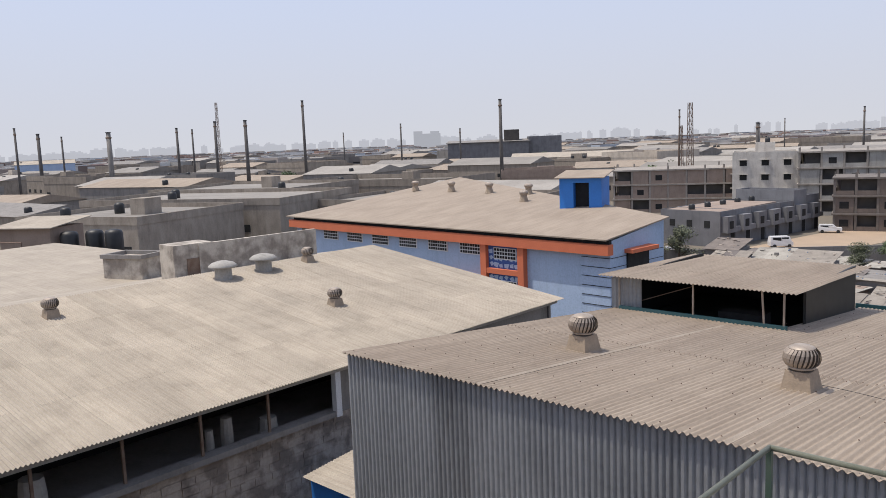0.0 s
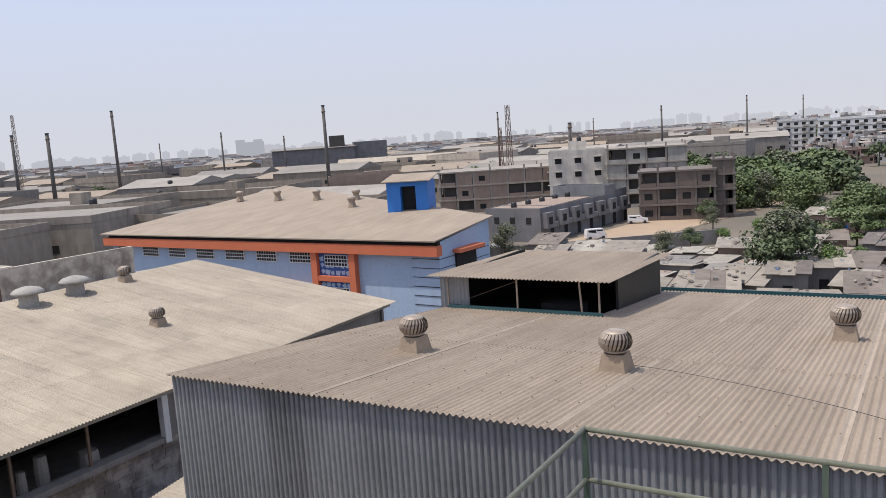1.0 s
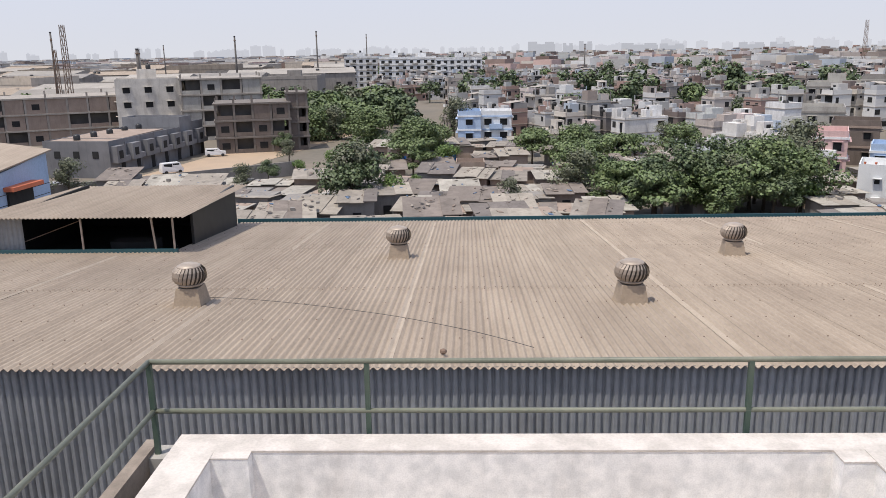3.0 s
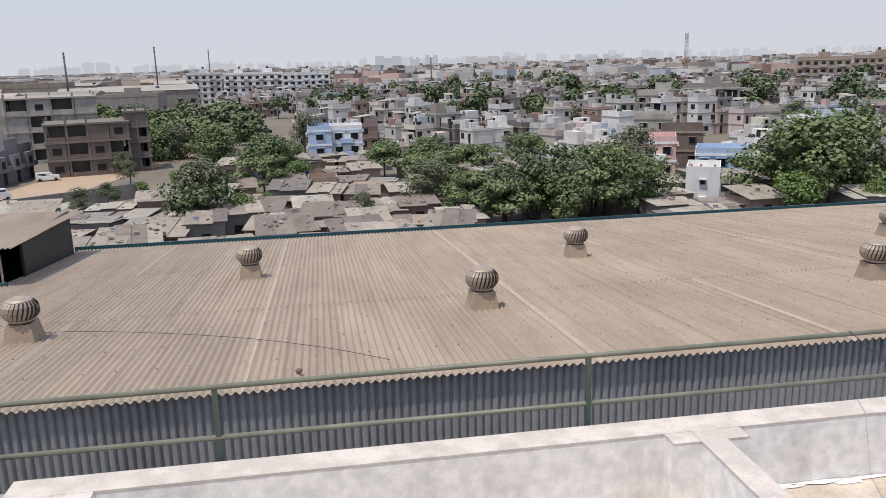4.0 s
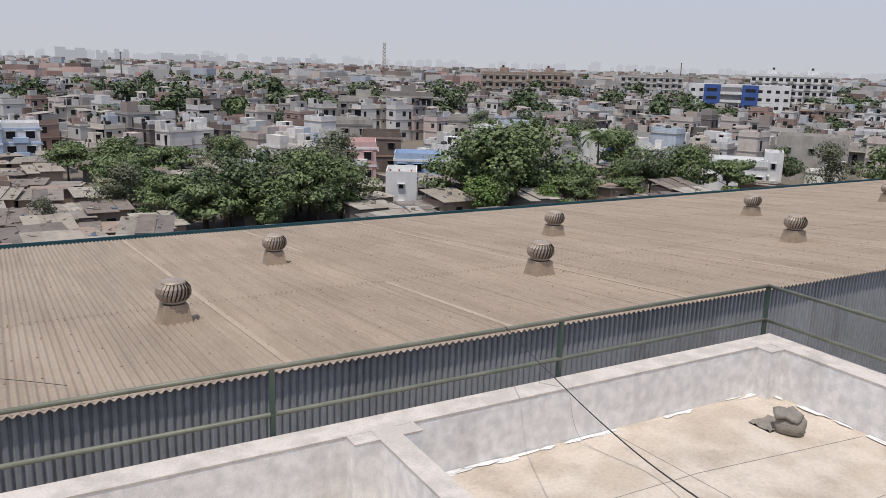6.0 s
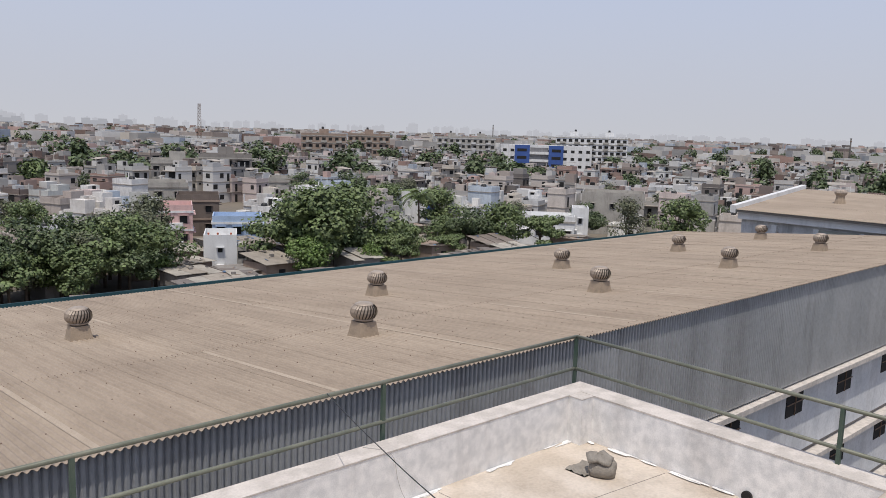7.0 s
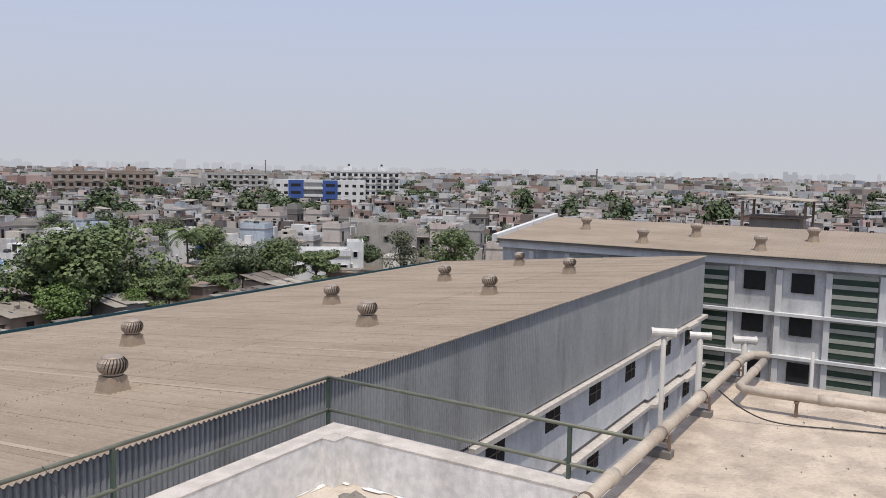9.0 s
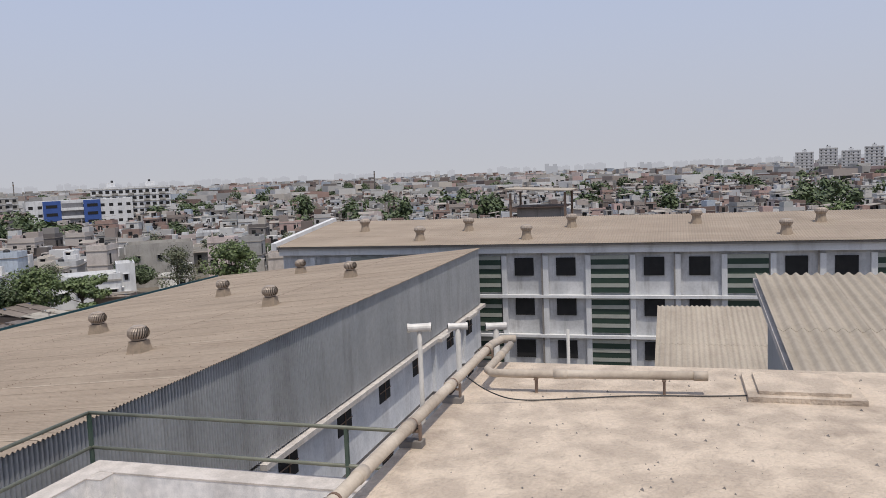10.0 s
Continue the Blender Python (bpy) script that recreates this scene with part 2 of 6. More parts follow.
# ---- building blocks ----
class Geo:
    """Vertices and faces gathered for one mesh."""

    def __init__(self):
        self.v, self.f = [], []

    def add(self, v, f):
        k = len(self.v)
        self.v += v
        self.f += [tuple(i + k for i in q) for q in f]
        return self

    def box(self, x0, x1, y0, y1, z0, z1):
        return self.add([(x, y, z) for z in (z0, z1) for x, y in ((x0, y0), (x1, y0), (x1, y1), (x0, y1))],
                        [(3, 2, 1, 0), (4, 5, 6, 7), (0, 1, 5, 4), (1, 2, 6, 5), (2, 3, 7, 6), (3, 0, 4, 7)])

    def prism(self, ring, z0, z1):
        """Upright prism over a ring of (x, y) or, with heights at the top, (x, y, z)."""
        n = len(ring)
        lo = [(p[0], p[1], z0) for p in ring]
        hi = [(p[0], p[1], p[2] if len(p) > 2 else z1) for p in ring]
        return self.add(lo + hi, [tuple(range(n))[::-1], tuple(range(n, 2 * n))] + [(i, (i + 1) % n, n + (i + 1) % n, n + i) for i in range(n)])

    def plate(self, ring, thick):
        """A slab of the given thickness under a ring of 3D corners."""
        n = len(ring)
        lo = [(x, y, z - thick) for x, y, z in ring]
        return self.add(lo + [tuple(p) for p in ring], [tuple(range(n))[::-1], tuple(range(n, 2 * n))] + [(i, (i + 1) % n, n + (i + 1) % n, n + i) for i in range(n)])

    def lathe(self, rings, n=12, x=0.0, y=0.0):
        """Rings of (radius, height), turned about an upright axis, closed at both ends."""
        v = [(x + r * math.cos(2 * math.pi * k / n), y + r * math.sin(2 * math.pi * k / n), z) for r, z in rings for k in range(n)]
        f = [(a * n + k, a * n + (k + 1) % n, (a + 1) * n + (k + 1) % n, (a + 1) * n + k) for a in range(len(rings) - 1) for k in range(n)]
        f += [tuple(range(n))[::-1], tuple(range((len(rings) - 1) * n, len(rings) * n))]
        return self.add(v, f)

    def tube(self, path, r, n=8):
        """A round bar along points; r may be one radius or one for each point."""
        pts = [Vector(p) for p in path]
        rs = r if isinstance(r, (list, tuple)) else [r] * len(pts)
        v = []
        for k, p in enumerate(pts):
            d = (pts[min(k + 1, len(pts) - 1)] - pts[max(k - 1, 0)]).normalized()
            a = d.cross(Vector((0, 0, 1)) if abs(d.z) < 0.9 else Vector((1, 0, 0))).normalized()
            b = a.cross(d)
            v += [tuple(p + rs[k] * (a * math.cos(2 * math.pi * i / n) + b * math.sin(2 * math.pi * i / n))) for i in range(n)]
        f = [(a * n + k, (a + 1) * n + k, (a + 1) * n + (k + 1) % n, a * n + (k + 1) % n) for a in range(len(pts) - 1) for k in range(n)]
        f += [tuple(range(n)), tuple(range((len(pts) - 1) * n, len(pts) * n))[::-1]]
        return self.add(v, f)

    def wave(self, wide, long, pitch, depth, per=6, thick=0.007):
        """A corrugated sheet, waves side by side along x, running along y, with both faces and its ends."""
        n = round(wide / pitch * per)
        top = [(wide * k / n, depth * 0.5 * (1 + math.cos(2 * math.pi * k / per))) for k in range(n + 1)]
        m = n + 1
        self.add([(x, y, z) for y in (0, long) for x, z in top], [(k, k + 1, m + k + 1, m + k) for k in range(n)])
        return self.add([(x, 0, z + h) for h in (0, -thick) for x, z in top], [(m + k, m + k + 1, k + 1, k) for k in range(n)])

    def ribs(self, wide, high, pitch, deep):
        """Sheet cladding along x, upright along y: broad rounded ribs parted by narrow deep grooves."""
        prof = ((0.0, -1.0), (0.16, -1.0), (0.27, -0.35), (0.40, 0.0), (0.76, 0.0), (0.89, -0.35))
        n = round(wide / pitch)
        row = [(pitch * (k + a), deep * h) for k in range(n) for a, h in prof] + [(pitch * n, -deep)]
        m = len(row)
        return self.add([(x, y, z) for y in (0, high) for x, z in row], [(k, k + 1, m + k + 1, m + k) for k in range(m - 1)])

    def put(self, other, m):
        return self.add([tuple(m @ Vector(p)) for p in other.v], other.f)

    def mesh(self, name, material, smooth=False):
        me = bpy.data.meshes.new(name)
        me.from_pydata(self.v, [], self.f)
        if material:
            me.materials.append(material)
        if smooth:
            me.polygons.foreach_set("use_smooth", [True] * len(me.polygons))
        me.update()
        return me


def part(name, geo, material, parent=None, label="", smooth=False, at=None):
    """One mesh object, under a thing or a part where one is given. geo: a Geo, or a mesh to be shared."""
    ob = new(name, geo.mesh(name, material, smooth) if isinstance(geo, Geo) else geo)
    if parent:
        ob.parent = parent
    if at:
        ob.matrix_basis = at
    return tagged(ob, label) if label else ob


def thing(name, label, category, at=None, group="", kind="", data=None):
    ob = new(name, data)
    if at:
        ob.matrix_basis = at
    return tagged(ob, label, category, group, kind)


def box(*a):
    return Geo().box(*a)


# ---- ground ----
g = Geo()
g.add([(-4000, -4000, 0), (4000, -4000, 0), (4000, 4000, 0), (-4000, 4000, 0)], [(0, 1, 2, 3)])
thing("ground", "dry brown earth between the buildings", "ground", kind="structure", data=g.mesh("ground", GROUND))

# ---- the building that carries the camera ----
SLAB_Z, FLOOR_Z, TOP_Z = 18.4, 15.44, 16.2
own = thing("terrace_building", "whitewashed flat-roofed building with a lower terrace", "building")
part("roof_slab", box(-26, 8.6, -30, 2.78, 0, SLAB_Z), SLAB, own, "weathered buff roof screed with grey patches")
part("terrace_floor", box(-3.46, 10.45, 2.80, 9.44, 0, FLOOR_Z), TERRACE, own, "pale sunlit terrace screed")
# low wall round the terrace, with a coping and corner piers
for x0, x1, y0, y1 in ((-3.46, 10.45, 9.1, 9.44), (10.03, 10.45, 2.8, 9.1), (-3.46, -3.02, 2.8, 9.1), (3.37, 3.64, 2.8, 9.1)):
    part("parapet", box(x0, x1, y0, y1, FLOOR_Z, TOP_Z - 0.022), WHITE, own)
    e = 0.006
    part("coping", box(x0 - e, x1 + e, y0 - e if y0 > 9 else y0, y1 + (e if y0 > 9 else -0.01), TOP_Z - 0.022, TOP_Z + 0.003 * (x0 > 0)), COPING, own, "sunlit white coping")
for x0, x1, y0, y1 in ((-3.02, -2.64, 8.95, 9.1), (3.07, 3.37, 8.87, 9.1), (3.64, 3.9, 8.87, 9.1), (9.74, 10.03, 8.84, 9.1)):
    part("pier", box(x0, x1, y0, y1, FLOOR_Z, TOP_Z - 0.02), WHITE, own)
    part("pier_cap", box(x0 - 0.004, x1, y0 - 0.004, y1, TOP_Z - 0.02, TOP_Z - 0.004), COPING, own)
part("ledge", box(-3.97, 10.95, 9.44, 9.75, 15.7, 15.92), CONCRETE, own)
part("ledge", box(-3.97, -3.46, 2.8, 9.44, 15.6, 15.72), CONCRETE_DARK, own)
part("ledge_kerb", box(-3.98, -3.84, 2.8, 9.76, 15.7, 15.98), KERB, own, "weathered brown kerb")

# railing on the ledge: two bars and flat posts
railing = thing("railing", "green-painted tube railing along the terrace edge", "railing", pose(-3.8, 9.55, 15.92))
RAIL_RUN = [(-3.84, -2.0), (-3.78, 9.56), (10.42, 9.54), (10.36, 2.9)]
for z in (16.96, 16.41):
    for (xa, ya), (xb, yb) in zip(RAIL_RUN, RAIL_RUN[1:]):
        part("rail", Geo().tube([(xa + 3.8, ya - 9.55, z - 15.92), (xb + 3.8, yb - 9.55, z - 15.92)], 0.028, 10), RAIL, railing, smooth=True)
post = box(-0.026, 0.026, -0.026, 0.026, 0.0, 1.03).mesh("post", RAIL_DARK)
for x, y in ((-3.78, 9.56), (-1.52, 9.56), (2.38, 9.55), (6.34, 9.55), (10.42, 9.54), (10.38, 5.22), (-3.81, 5.0)):
    part("post", post, None, railing, at=pose(x + 3.8, y - 9.55, 0))

# ---- the long shed ----
X0, X1, Y0, Y1, Z0, Z1 = -17.0, 58.7, 15.05, 37.24, 14.62, 12.55
FALL = (Z1 - Z0) / (Y1 - Y0)


def shed_z(y):
    return Z0 + FALL * (y - Y0)


shed = thing("long_shed", "long industrial shed with grey cladding and dusty corrugated roof", "shed", pose(0, 0, 0))
part("lower_wall", box(X0 + 0.3, X1 - 0.1, 15.4, Y1 - 0.2, 0, 12.4), CONCRETE_DARK, shed)
part("gable_wall", Geo().prism([(X0 + 0.3, 15.16, Z0 - 0.12), (X0 + 0.5, 15.16, Z0 - 0.12), (X0 + 0.5, 28, shed_z(28) - 0.12), (X0 + 0.3, 28, shed_z(28) - 0.12)], 12.4, 0), CLAD, shed)
# window wall, ledges and windows with painted-in shade below the cladding
WIN = []
for x0, x1, out in ((25.0, 46.4, 0.0), (46.4, 48.2, 0.25), (48.2, 53.6, 0.0), (53.6, 56.2, 0.2), (56.2, 59.2, 0.0)):
    y = 15.3 - out
    for z0, z1 in ((7.0, 10.1), (3.6, 6.55), (0.0, 3.1)):
        part("wall_bay", box(x0, x1, y, 15.42, z0, z1), PALE_BLUE, shed, "patchy pale blue plaster")
    for z in (10.1, 6.55, 3.1):
        part("sun_ledge", box(x0 - 0.1 * out, x1, 14.85 - out, 15.4, z, z + 0.22), COPING, shed, "dusty pale ledge")
for x in (27.4, 32.9, 38.1, 43.5, 50.6, 54.9):
    for z in (9.4, 5.85):
        w = part("window", box(x - 0.78, x + 0.78, 15.27 - 0.2 * (x > 54), 15.33, z - 0.55, z + 0.5), SHADE_BLACK, shed, "unglazed opening with its shade painted black")
        part("grille", Geo().box(x - 0.78, x + 0.78, 15.22 - 0.2 * (x > 54), 15.26 - 0.2 * (x > 54), z - 0.02, z + 0.02).box(x - 0.02, x + 0.02, 15.22 - 0.2 * (x > 54), 15.26 - 0.2 * (x > 54), z - 0.55, z + 0.5), RUST, w)
# gutter along the far edge
for y0, y1, z0, z1 in ((-0.05, 0.35, -0.25, -0.2), (0.3, 0.35, -0.2, 0.09), (-0.05, 0.0, -0.2, -0.1)):
    part("gutter", box(-11.0, X1, Y1 + y0, Y1 + y1, Z1 + z0, Z1 + z1), TEAL, shed, "teal painted gutter")

# ---- turbine vents on the long shed ----


def turbine_vent(size=1.0):
    """A ribbed turbine head on a flared throat, standing on its base."""
    ob = thing("turbine_vent", "dull metal turbine roof vent on a dusty throat", "roof vent", group="turbine vents on the long shed")
    q, p = 0.335, 0.265
    part("throat", Geo().add([(x * r, y * r, z) for r, z in ((q + 0.05, -0.16), (q, 0.0), (p, 0.40)) for x, y in ((-1, -1), (1, -1), (1, 1), (-1, 1))],
                             [(4 * a + k, 4 * a + (k + 1) % 4, 4 * a + 4 + (k + 1) % 4, 4 * a + 4 + k) for a in (0, 1) for k in range(4)] + [(8, 9, 10, 11)]), VENT_BASE, ob)
    # neck and drum are dark to paint shade under head and between vanes
    part("neck", Geo().lathe([(0.265, 0.36), (0.26, 0.42), (0.265, 0.57)], 20), DRUM, ob, smooth=True)
    prof = [(0.27, 0.48), (0.345, 0.52), (0.40, 0.60), (0.412, 0.69), (0.39, 0.80), (0.315, 0.89), (0.21, 0.94)]
    part("drum", Geo().lathe([(r * 0.86, z) for r, z in prof], 20), DRUM, ob, smooth=True)
    vane = Geo()
    for j in range(len(prof) - 1):
        for k in (0, 1):
            r, z = prof[j + k]
            t = 0.7 * (z - 0.7)
            vane.v += [(r * math.cos(t), r * math.sin(t), z), (r * 0.93 * math.cos(t + 0.175), r * 0.93 * math.sin(t + 0.175), z)]
        i = 4 * j
        vane.f.append((i, i + 2, i + 3, i + 1))
    me = vane.mesh("vane", STEEL, True)
    for k in range(24):
        part("vane", me, None, ob, at=pose(0, 0, 0, 0, 0, 15 * k))
    part("cap", Geo().lathe([(0.29, 0.895), (0.28, 0.92), (0.19, 0.965), (0.02, 0.98)], 20), STEEL, ob, smooth=True)
    part("collar", Geo().lathe([(0.28, 0.44), (0.295, 0.45), (0.295, 0.485), (0.26, 0.495)], 20), STEEL, ob, smooth=True)
    return ob


VENTS = [(x, 20.25) for x in (-13.0, -7.17, 3.4, 14.0, 25.6, 35.8, 46.1)] + [(x, 27.0) for x in (-2.7, 8.0, 19.7, 31.5, 42.4, 52.8)]
first_vent = turbine_vent()
for k, (x, y) in enumerate(VENTS):
    m = pose(x, y, shed_z(y) + 0.06, 0, 0, 23 * k % 60 * 0.2 - 6)
    if k == 0:
        first_vent.matrix_basis = m
    else:
        copy_thing(first_vent, m)

# ---- open lean-to standing on the far part of the shed roof ----
leanto = thing("rooftop_shelter", "open-fronted rooftop shelter under a corrugated sheet roof", "shelter", pose(-13.8, 28.5, shed_z(28.5)))

# inner walls, floor and table are black to paint the shelter's shade
part("back_wall", box(-3.2, 3.2, 7.3, 7.4, -1.0, 1.0), SHADE_BLACK, leanto, "inner wall painted black for the shade inside")
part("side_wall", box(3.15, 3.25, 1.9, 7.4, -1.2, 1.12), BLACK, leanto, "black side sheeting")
part("side_wall", box(-3.2, -3.1, 0.8, 7.4, -0.6, 1.2), SHADE_BLACK, leanto)
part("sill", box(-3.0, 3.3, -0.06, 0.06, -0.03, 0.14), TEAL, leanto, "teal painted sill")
part("floor", box(-3.2, 3.2, 0.06, 7.4, -1.3, -0.6), SHADE_BLACK, leanto)
pm = box(-0.028, 0.028, -0.028, 0.028, 0, 1.25).mesh("post", STEEL)
for x in (-3.0, 0.0, 2.55, 3.2):
    part("post", pm, None, leanto, at=pose(x, 0.0, 0, 0, -4 if x == 2.55 else 0, 0))
part("brace", Geo().tube([(-2.9, 0.6, 0.1), (-0.4, 0.8, 1.0)], 0.015), RUST, leanto)
part("work_table", box(0.4, 2.0, 1.2, 2.0, -0.4, 0.1), SHADE_BLACK, leanto)

# ---- pipes on the roof slab ----
def pipe_run(name, pts, r, label, caps=(), blocks=(), mat=PIPE, slim=False):
    ob = thing(name, label, "pipe", pose(*pts[0]))
    o = Vector(pts[0])
    part("pipe_barrel", Geo().tube([tuple(Vector(p) - o) for p in pts], r, 14), mat, ob, smooth=True)
    for p, d in caps:
        a = Vector(p) - o
        d = Vector(d) * 0.06
        part("socket", Geo().tube([tuple(a - d), tuple(a + d)], r * 1.13, 14), mat, ob, smooth=True)
    for p, h in blocks:
        a = Vector(p) - o
        if slim:
            part("bracket", Geo().box(a.x - 0.02, a.x + 0.02, a.y - 0.012, a.y + 0.012, a.z - h, a.z + 0.004).box(a.x - 0.045, a.x + 0.045, a.y - 0.018, a.y + 0.018, a.z - 0.008, a.z + 0.004), RUST, ob, "rusty iron bracket")
            continue
        part("bracket", Geo().box(a.x - 0.02, a.x + 0.02, a.y - 0.075, a.y - 0.06, a.z - h, a.z + 0.05).box(a.x - 0.02, a.x + 0.02, a.y + 0.06, a.y + 0.075, a.z - h, a.z + 0.05).box(a.x - 0.02, a.x + 0.02, a.y - 0.06, a.y + 0.06, a.z - 0.012, a.z), RUST, ob, "rusty iron bracket")
        part("clamp", Geo().tube([(a.x - 0.012, a.y, a.z + r), (a.x + 0.012, a.y, a.z + r)], r + 0.006, 14), RUST, ob, "thin rusty pipe clamp")
        part("support_block", box(a.x - 0.05, a.x + 0.05, a.y - 0.09, a.y + 0.09, a.z - h, a.z - h + 0.05), CONCRETE_DARK, ob, "dark concrete foot")
    return ob


PY, PZ = 2.7, SLAB_Z + 0.17
pipe_run("roof_pipe", [(1.0, PY, PZ), (8.7, PY, PZ), (8.95, PY - 0.05, PZ), (9.0, PY - 0.2, PZ)], 0.044, "dusty cream drain pipe along the roof edge",
         [((x, PY, PZ), (1, 0, 0)) for x in (2.2, 3.9, 4.9, 5.85, 7.0, 8.5)], [((x, PY, PZ - 0.045), 0.125) for x in (2.6, 4.5, 5.92, 7.08, 8.4)])
pipe_run("roof_pipe", [(8.7, 2.5, PZ), (8.2, 2.5, PZ), (7.6, 2.5, PZ), (7.5, 2.44, PZ), (7.49, 2.2, PZ), (7.62, 0.52, PZ)], 0.038, "dusty cream drain pipe across the roof end",
         [((8.2, 2.5, PZ), (1, 0, 0)), ((7.52, 1.8, PZ), (0.08, -1, 0)), ((7.61, 0.58, PZ), (0.08, -1, 0))], [((7.5, 2.02, PZ - 0.039), 0.131), ((7.59, 0.89, PZ - 0.039), 0.131)], slim=True)
# upright vent pipes with tee cowls
for x, y, top, low in ((8.2, 3.36, 18.82, 15.35), (9.92, 3.42, 18.49, 15.35), (9.57, 2.85, 18.57, 15.35), (17.23, 3.02, 17.0, 0)):
    ob = thing("vent_pipe", "grey plastic vent pipe with a tee cowl", "pipe", pose(x, y, low), group="vent pipes beside the roof")
    part("pipe_barrel", Geo().tube([(0, 0, 0), (0, 0, top - low)], 0.026 if x < 9 else 0.036, 12), PVC_GREY, ob, smooth=True)
    if x < 15:
        part("cowl", Geo().tube([(-0.04, 0.115, top - low + 0.02), (0.04, -0.115, top - low + 0.02)], 0.043, 14), COWL, ob, "white tee cowl")
        for k in (-1, 1):
            part("cowl_mouth", Geo().tube([(0.041 * k, -0.117 * k, top - low + 0.02), (0.0425 * k, -0.121 * k, top - low + 0.02)], 0.034, 12), SHADE_BLACK, ob, "open mouth with its shade painted black")
            part("cowl_rim", Geo().tube([(0.033 * k, -0.095 * k, top - low + 0.02), (0.041 * k, -0.117 * k, top - low + 0.02)], 0.048, 14), COWL, ob)
hatch = thing("roof_hatch", "low concrete roof hatch cover", "hatch", pose(7.87, -0.27, SLAB_Z))
part("kerb", box(-0.42, 0.42, -0.45, 0.47, 0, 0.045), SLAB, hatch)
part("cover", box(-0.33, 0.33, -0.34, 0.38, 0.045, 0.075), SLAB, hatch)

# ---- long building with striped louvres ----
MX = 62.0
mill = thing("striped_building", "long grey-white building with dark windows and striped louvres", "building", pose(MX, 0, 0))
part("main_wall", box(0.25, 22, -60, 33.3, 0, 13.9), GREYWALL, mill)
part("fascia", box(-0.25, 0.24, -60, 33.4, 13.86, 14.56), WHITE_FAR, mill, "pale roof fascia")
part("fascia_return", box(0.24, 22, 33.31, 33.55, 13.86, 14.56), WHITE_FAR, mill)
for z in (10.33, 7.2, 3.8):
    part("string_course", box(-0.25, 0.24, -60, 33.3, z, z + 0.22), WHITE_FAR, mill)
for y in (10.9, 0.95, -8.9, -18.8):
    part("drain_pipe", box(-0.08, 0.02, y - 0.06, y + 0.06, 0, 13.86), CONCRETE_DARK, mill, "dark stained drain pipe")
# dark strip stands in for the shadow line under the roof edge
part("gutter", box(-0.5, -0.26, -60, 33.4, 14.42, 14.56), CONCRETE_DARK, mill, "dark strip painting the shadow line under the eaves")
# black panes in front of the wall paint unlit window openings
pane = box(0.12, 0.3, -0.75, 0.75, 0, 1.4).mesh("window", SHADE_BLACK)
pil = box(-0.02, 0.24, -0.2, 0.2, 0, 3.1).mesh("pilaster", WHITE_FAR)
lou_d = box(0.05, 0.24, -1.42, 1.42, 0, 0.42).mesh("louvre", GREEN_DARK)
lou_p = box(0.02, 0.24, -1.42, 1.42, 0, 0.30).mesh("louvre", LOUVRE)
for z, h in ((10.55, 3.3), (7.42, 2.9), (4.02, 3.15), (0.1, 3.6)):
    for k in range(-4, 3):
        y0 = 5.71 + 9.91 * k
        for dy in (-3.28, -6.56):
            part("window", pane, None, mill, "unglazed window with its shade painted black", at=pose(0, y0 + dy - 0.0, z + 1.5))
        for dy in (1.62, -1.72, -5.0, 8.3 - 3.4):
            part("pilaster", pil, None, mill, at=pose(0, y0 + dy, z))
        for j in range(4):
            part("louvre", lou_d, None, mill, "dark green louvre", at=pose(0, y0, z + 0.18 + 0.72 * j))
            part("louvre", lou_p, None, mill, "pale louvre", at=pose(0, y0, z + 0.60 + 0.72 * j))


# plainer vents on the buff roof
def small_vent():
    ob = thing("turbine_vent", "small turbine vent on a buff sheet roof", "roof vent", pose(MX + 6.2, 28, 14.75 + 0.64), group="turbine vents on the striped building")
    part("throat", Geo().lathe([(0.52, -0.2), (0.46, 0.0), (0.36, 0.35), (0.35, 0.56)], 8), VENT_BASE, ob)
    g = Geo()
    n = 40
    prof = [(0.34, 0.56), (0.46, 0.70), (0.50, 0.82), (0.46, 0.95), (0.32, 1.05), (0.02, 1.09)]
    v = [(r * (1 - 0.06 * (k % 2)) * math.cos(2 * math.pi * k / n), r * (1 - 0.06 * (k % 2)) * math.sin(2 * math.pi * k / n), z) for r, z in prof for k in range(n)]
    g.add(v, [(a * n + k, a * n + (k + 1) % n, (a + 1) * n + (k + 1) % n, (a + 1) * n + k) for a in range(5) for k in range(n)])
    part("ribbed_head", g, STEEL, ob)
    return ob


plain_vent = small_vent()
# small sheet roofs beyond the slab
near_r = thing("sheet_roof_annex", "corrugated sheet roof over a grey-walled annex", "annex", pose(8.7, -0.47, -0.16))
part("wall", Geo().prism([(0.05, -14, 17.9), (5.0, -14, 18.45), (5.0, -0.12, 18.45), (0.05, -0.12, 17.9)], 0, 0), CLAD_PALE, near_r, "grey sheet wall")
part("barge_board", Geo().plate([(-0.4, -0.12, 18.12), (5.2, -0.12, 18.72), (5.2, 0.08, 18.72), (-0.4, 0.08, 18.12)], 0.1), COPING, near_r, "pale sheet edge")
mid_r = thing("sheet_roof_annex", "lower annex with a buff sheet roof", "annex", pose(21, 0.18, -0.3))
part("wall", box(0.2, 5.5, -3.6, 1.1, 0, 14.6), CLAD_PALE, mid_r)
for y, dx in ((21.3, 1.6), (18.1, 5.6), (12.3, 1.5), (9.3, 6.4), (-0.8, 7.0), (-7.0, 1.9), (-10.1, 6.7), (-18.0, 2.0), (-21.0, 6.7)):
    copy_thing(plain_vent, pose(MX + dx, y, 14.75 + 0.1 * dx + 0.02))
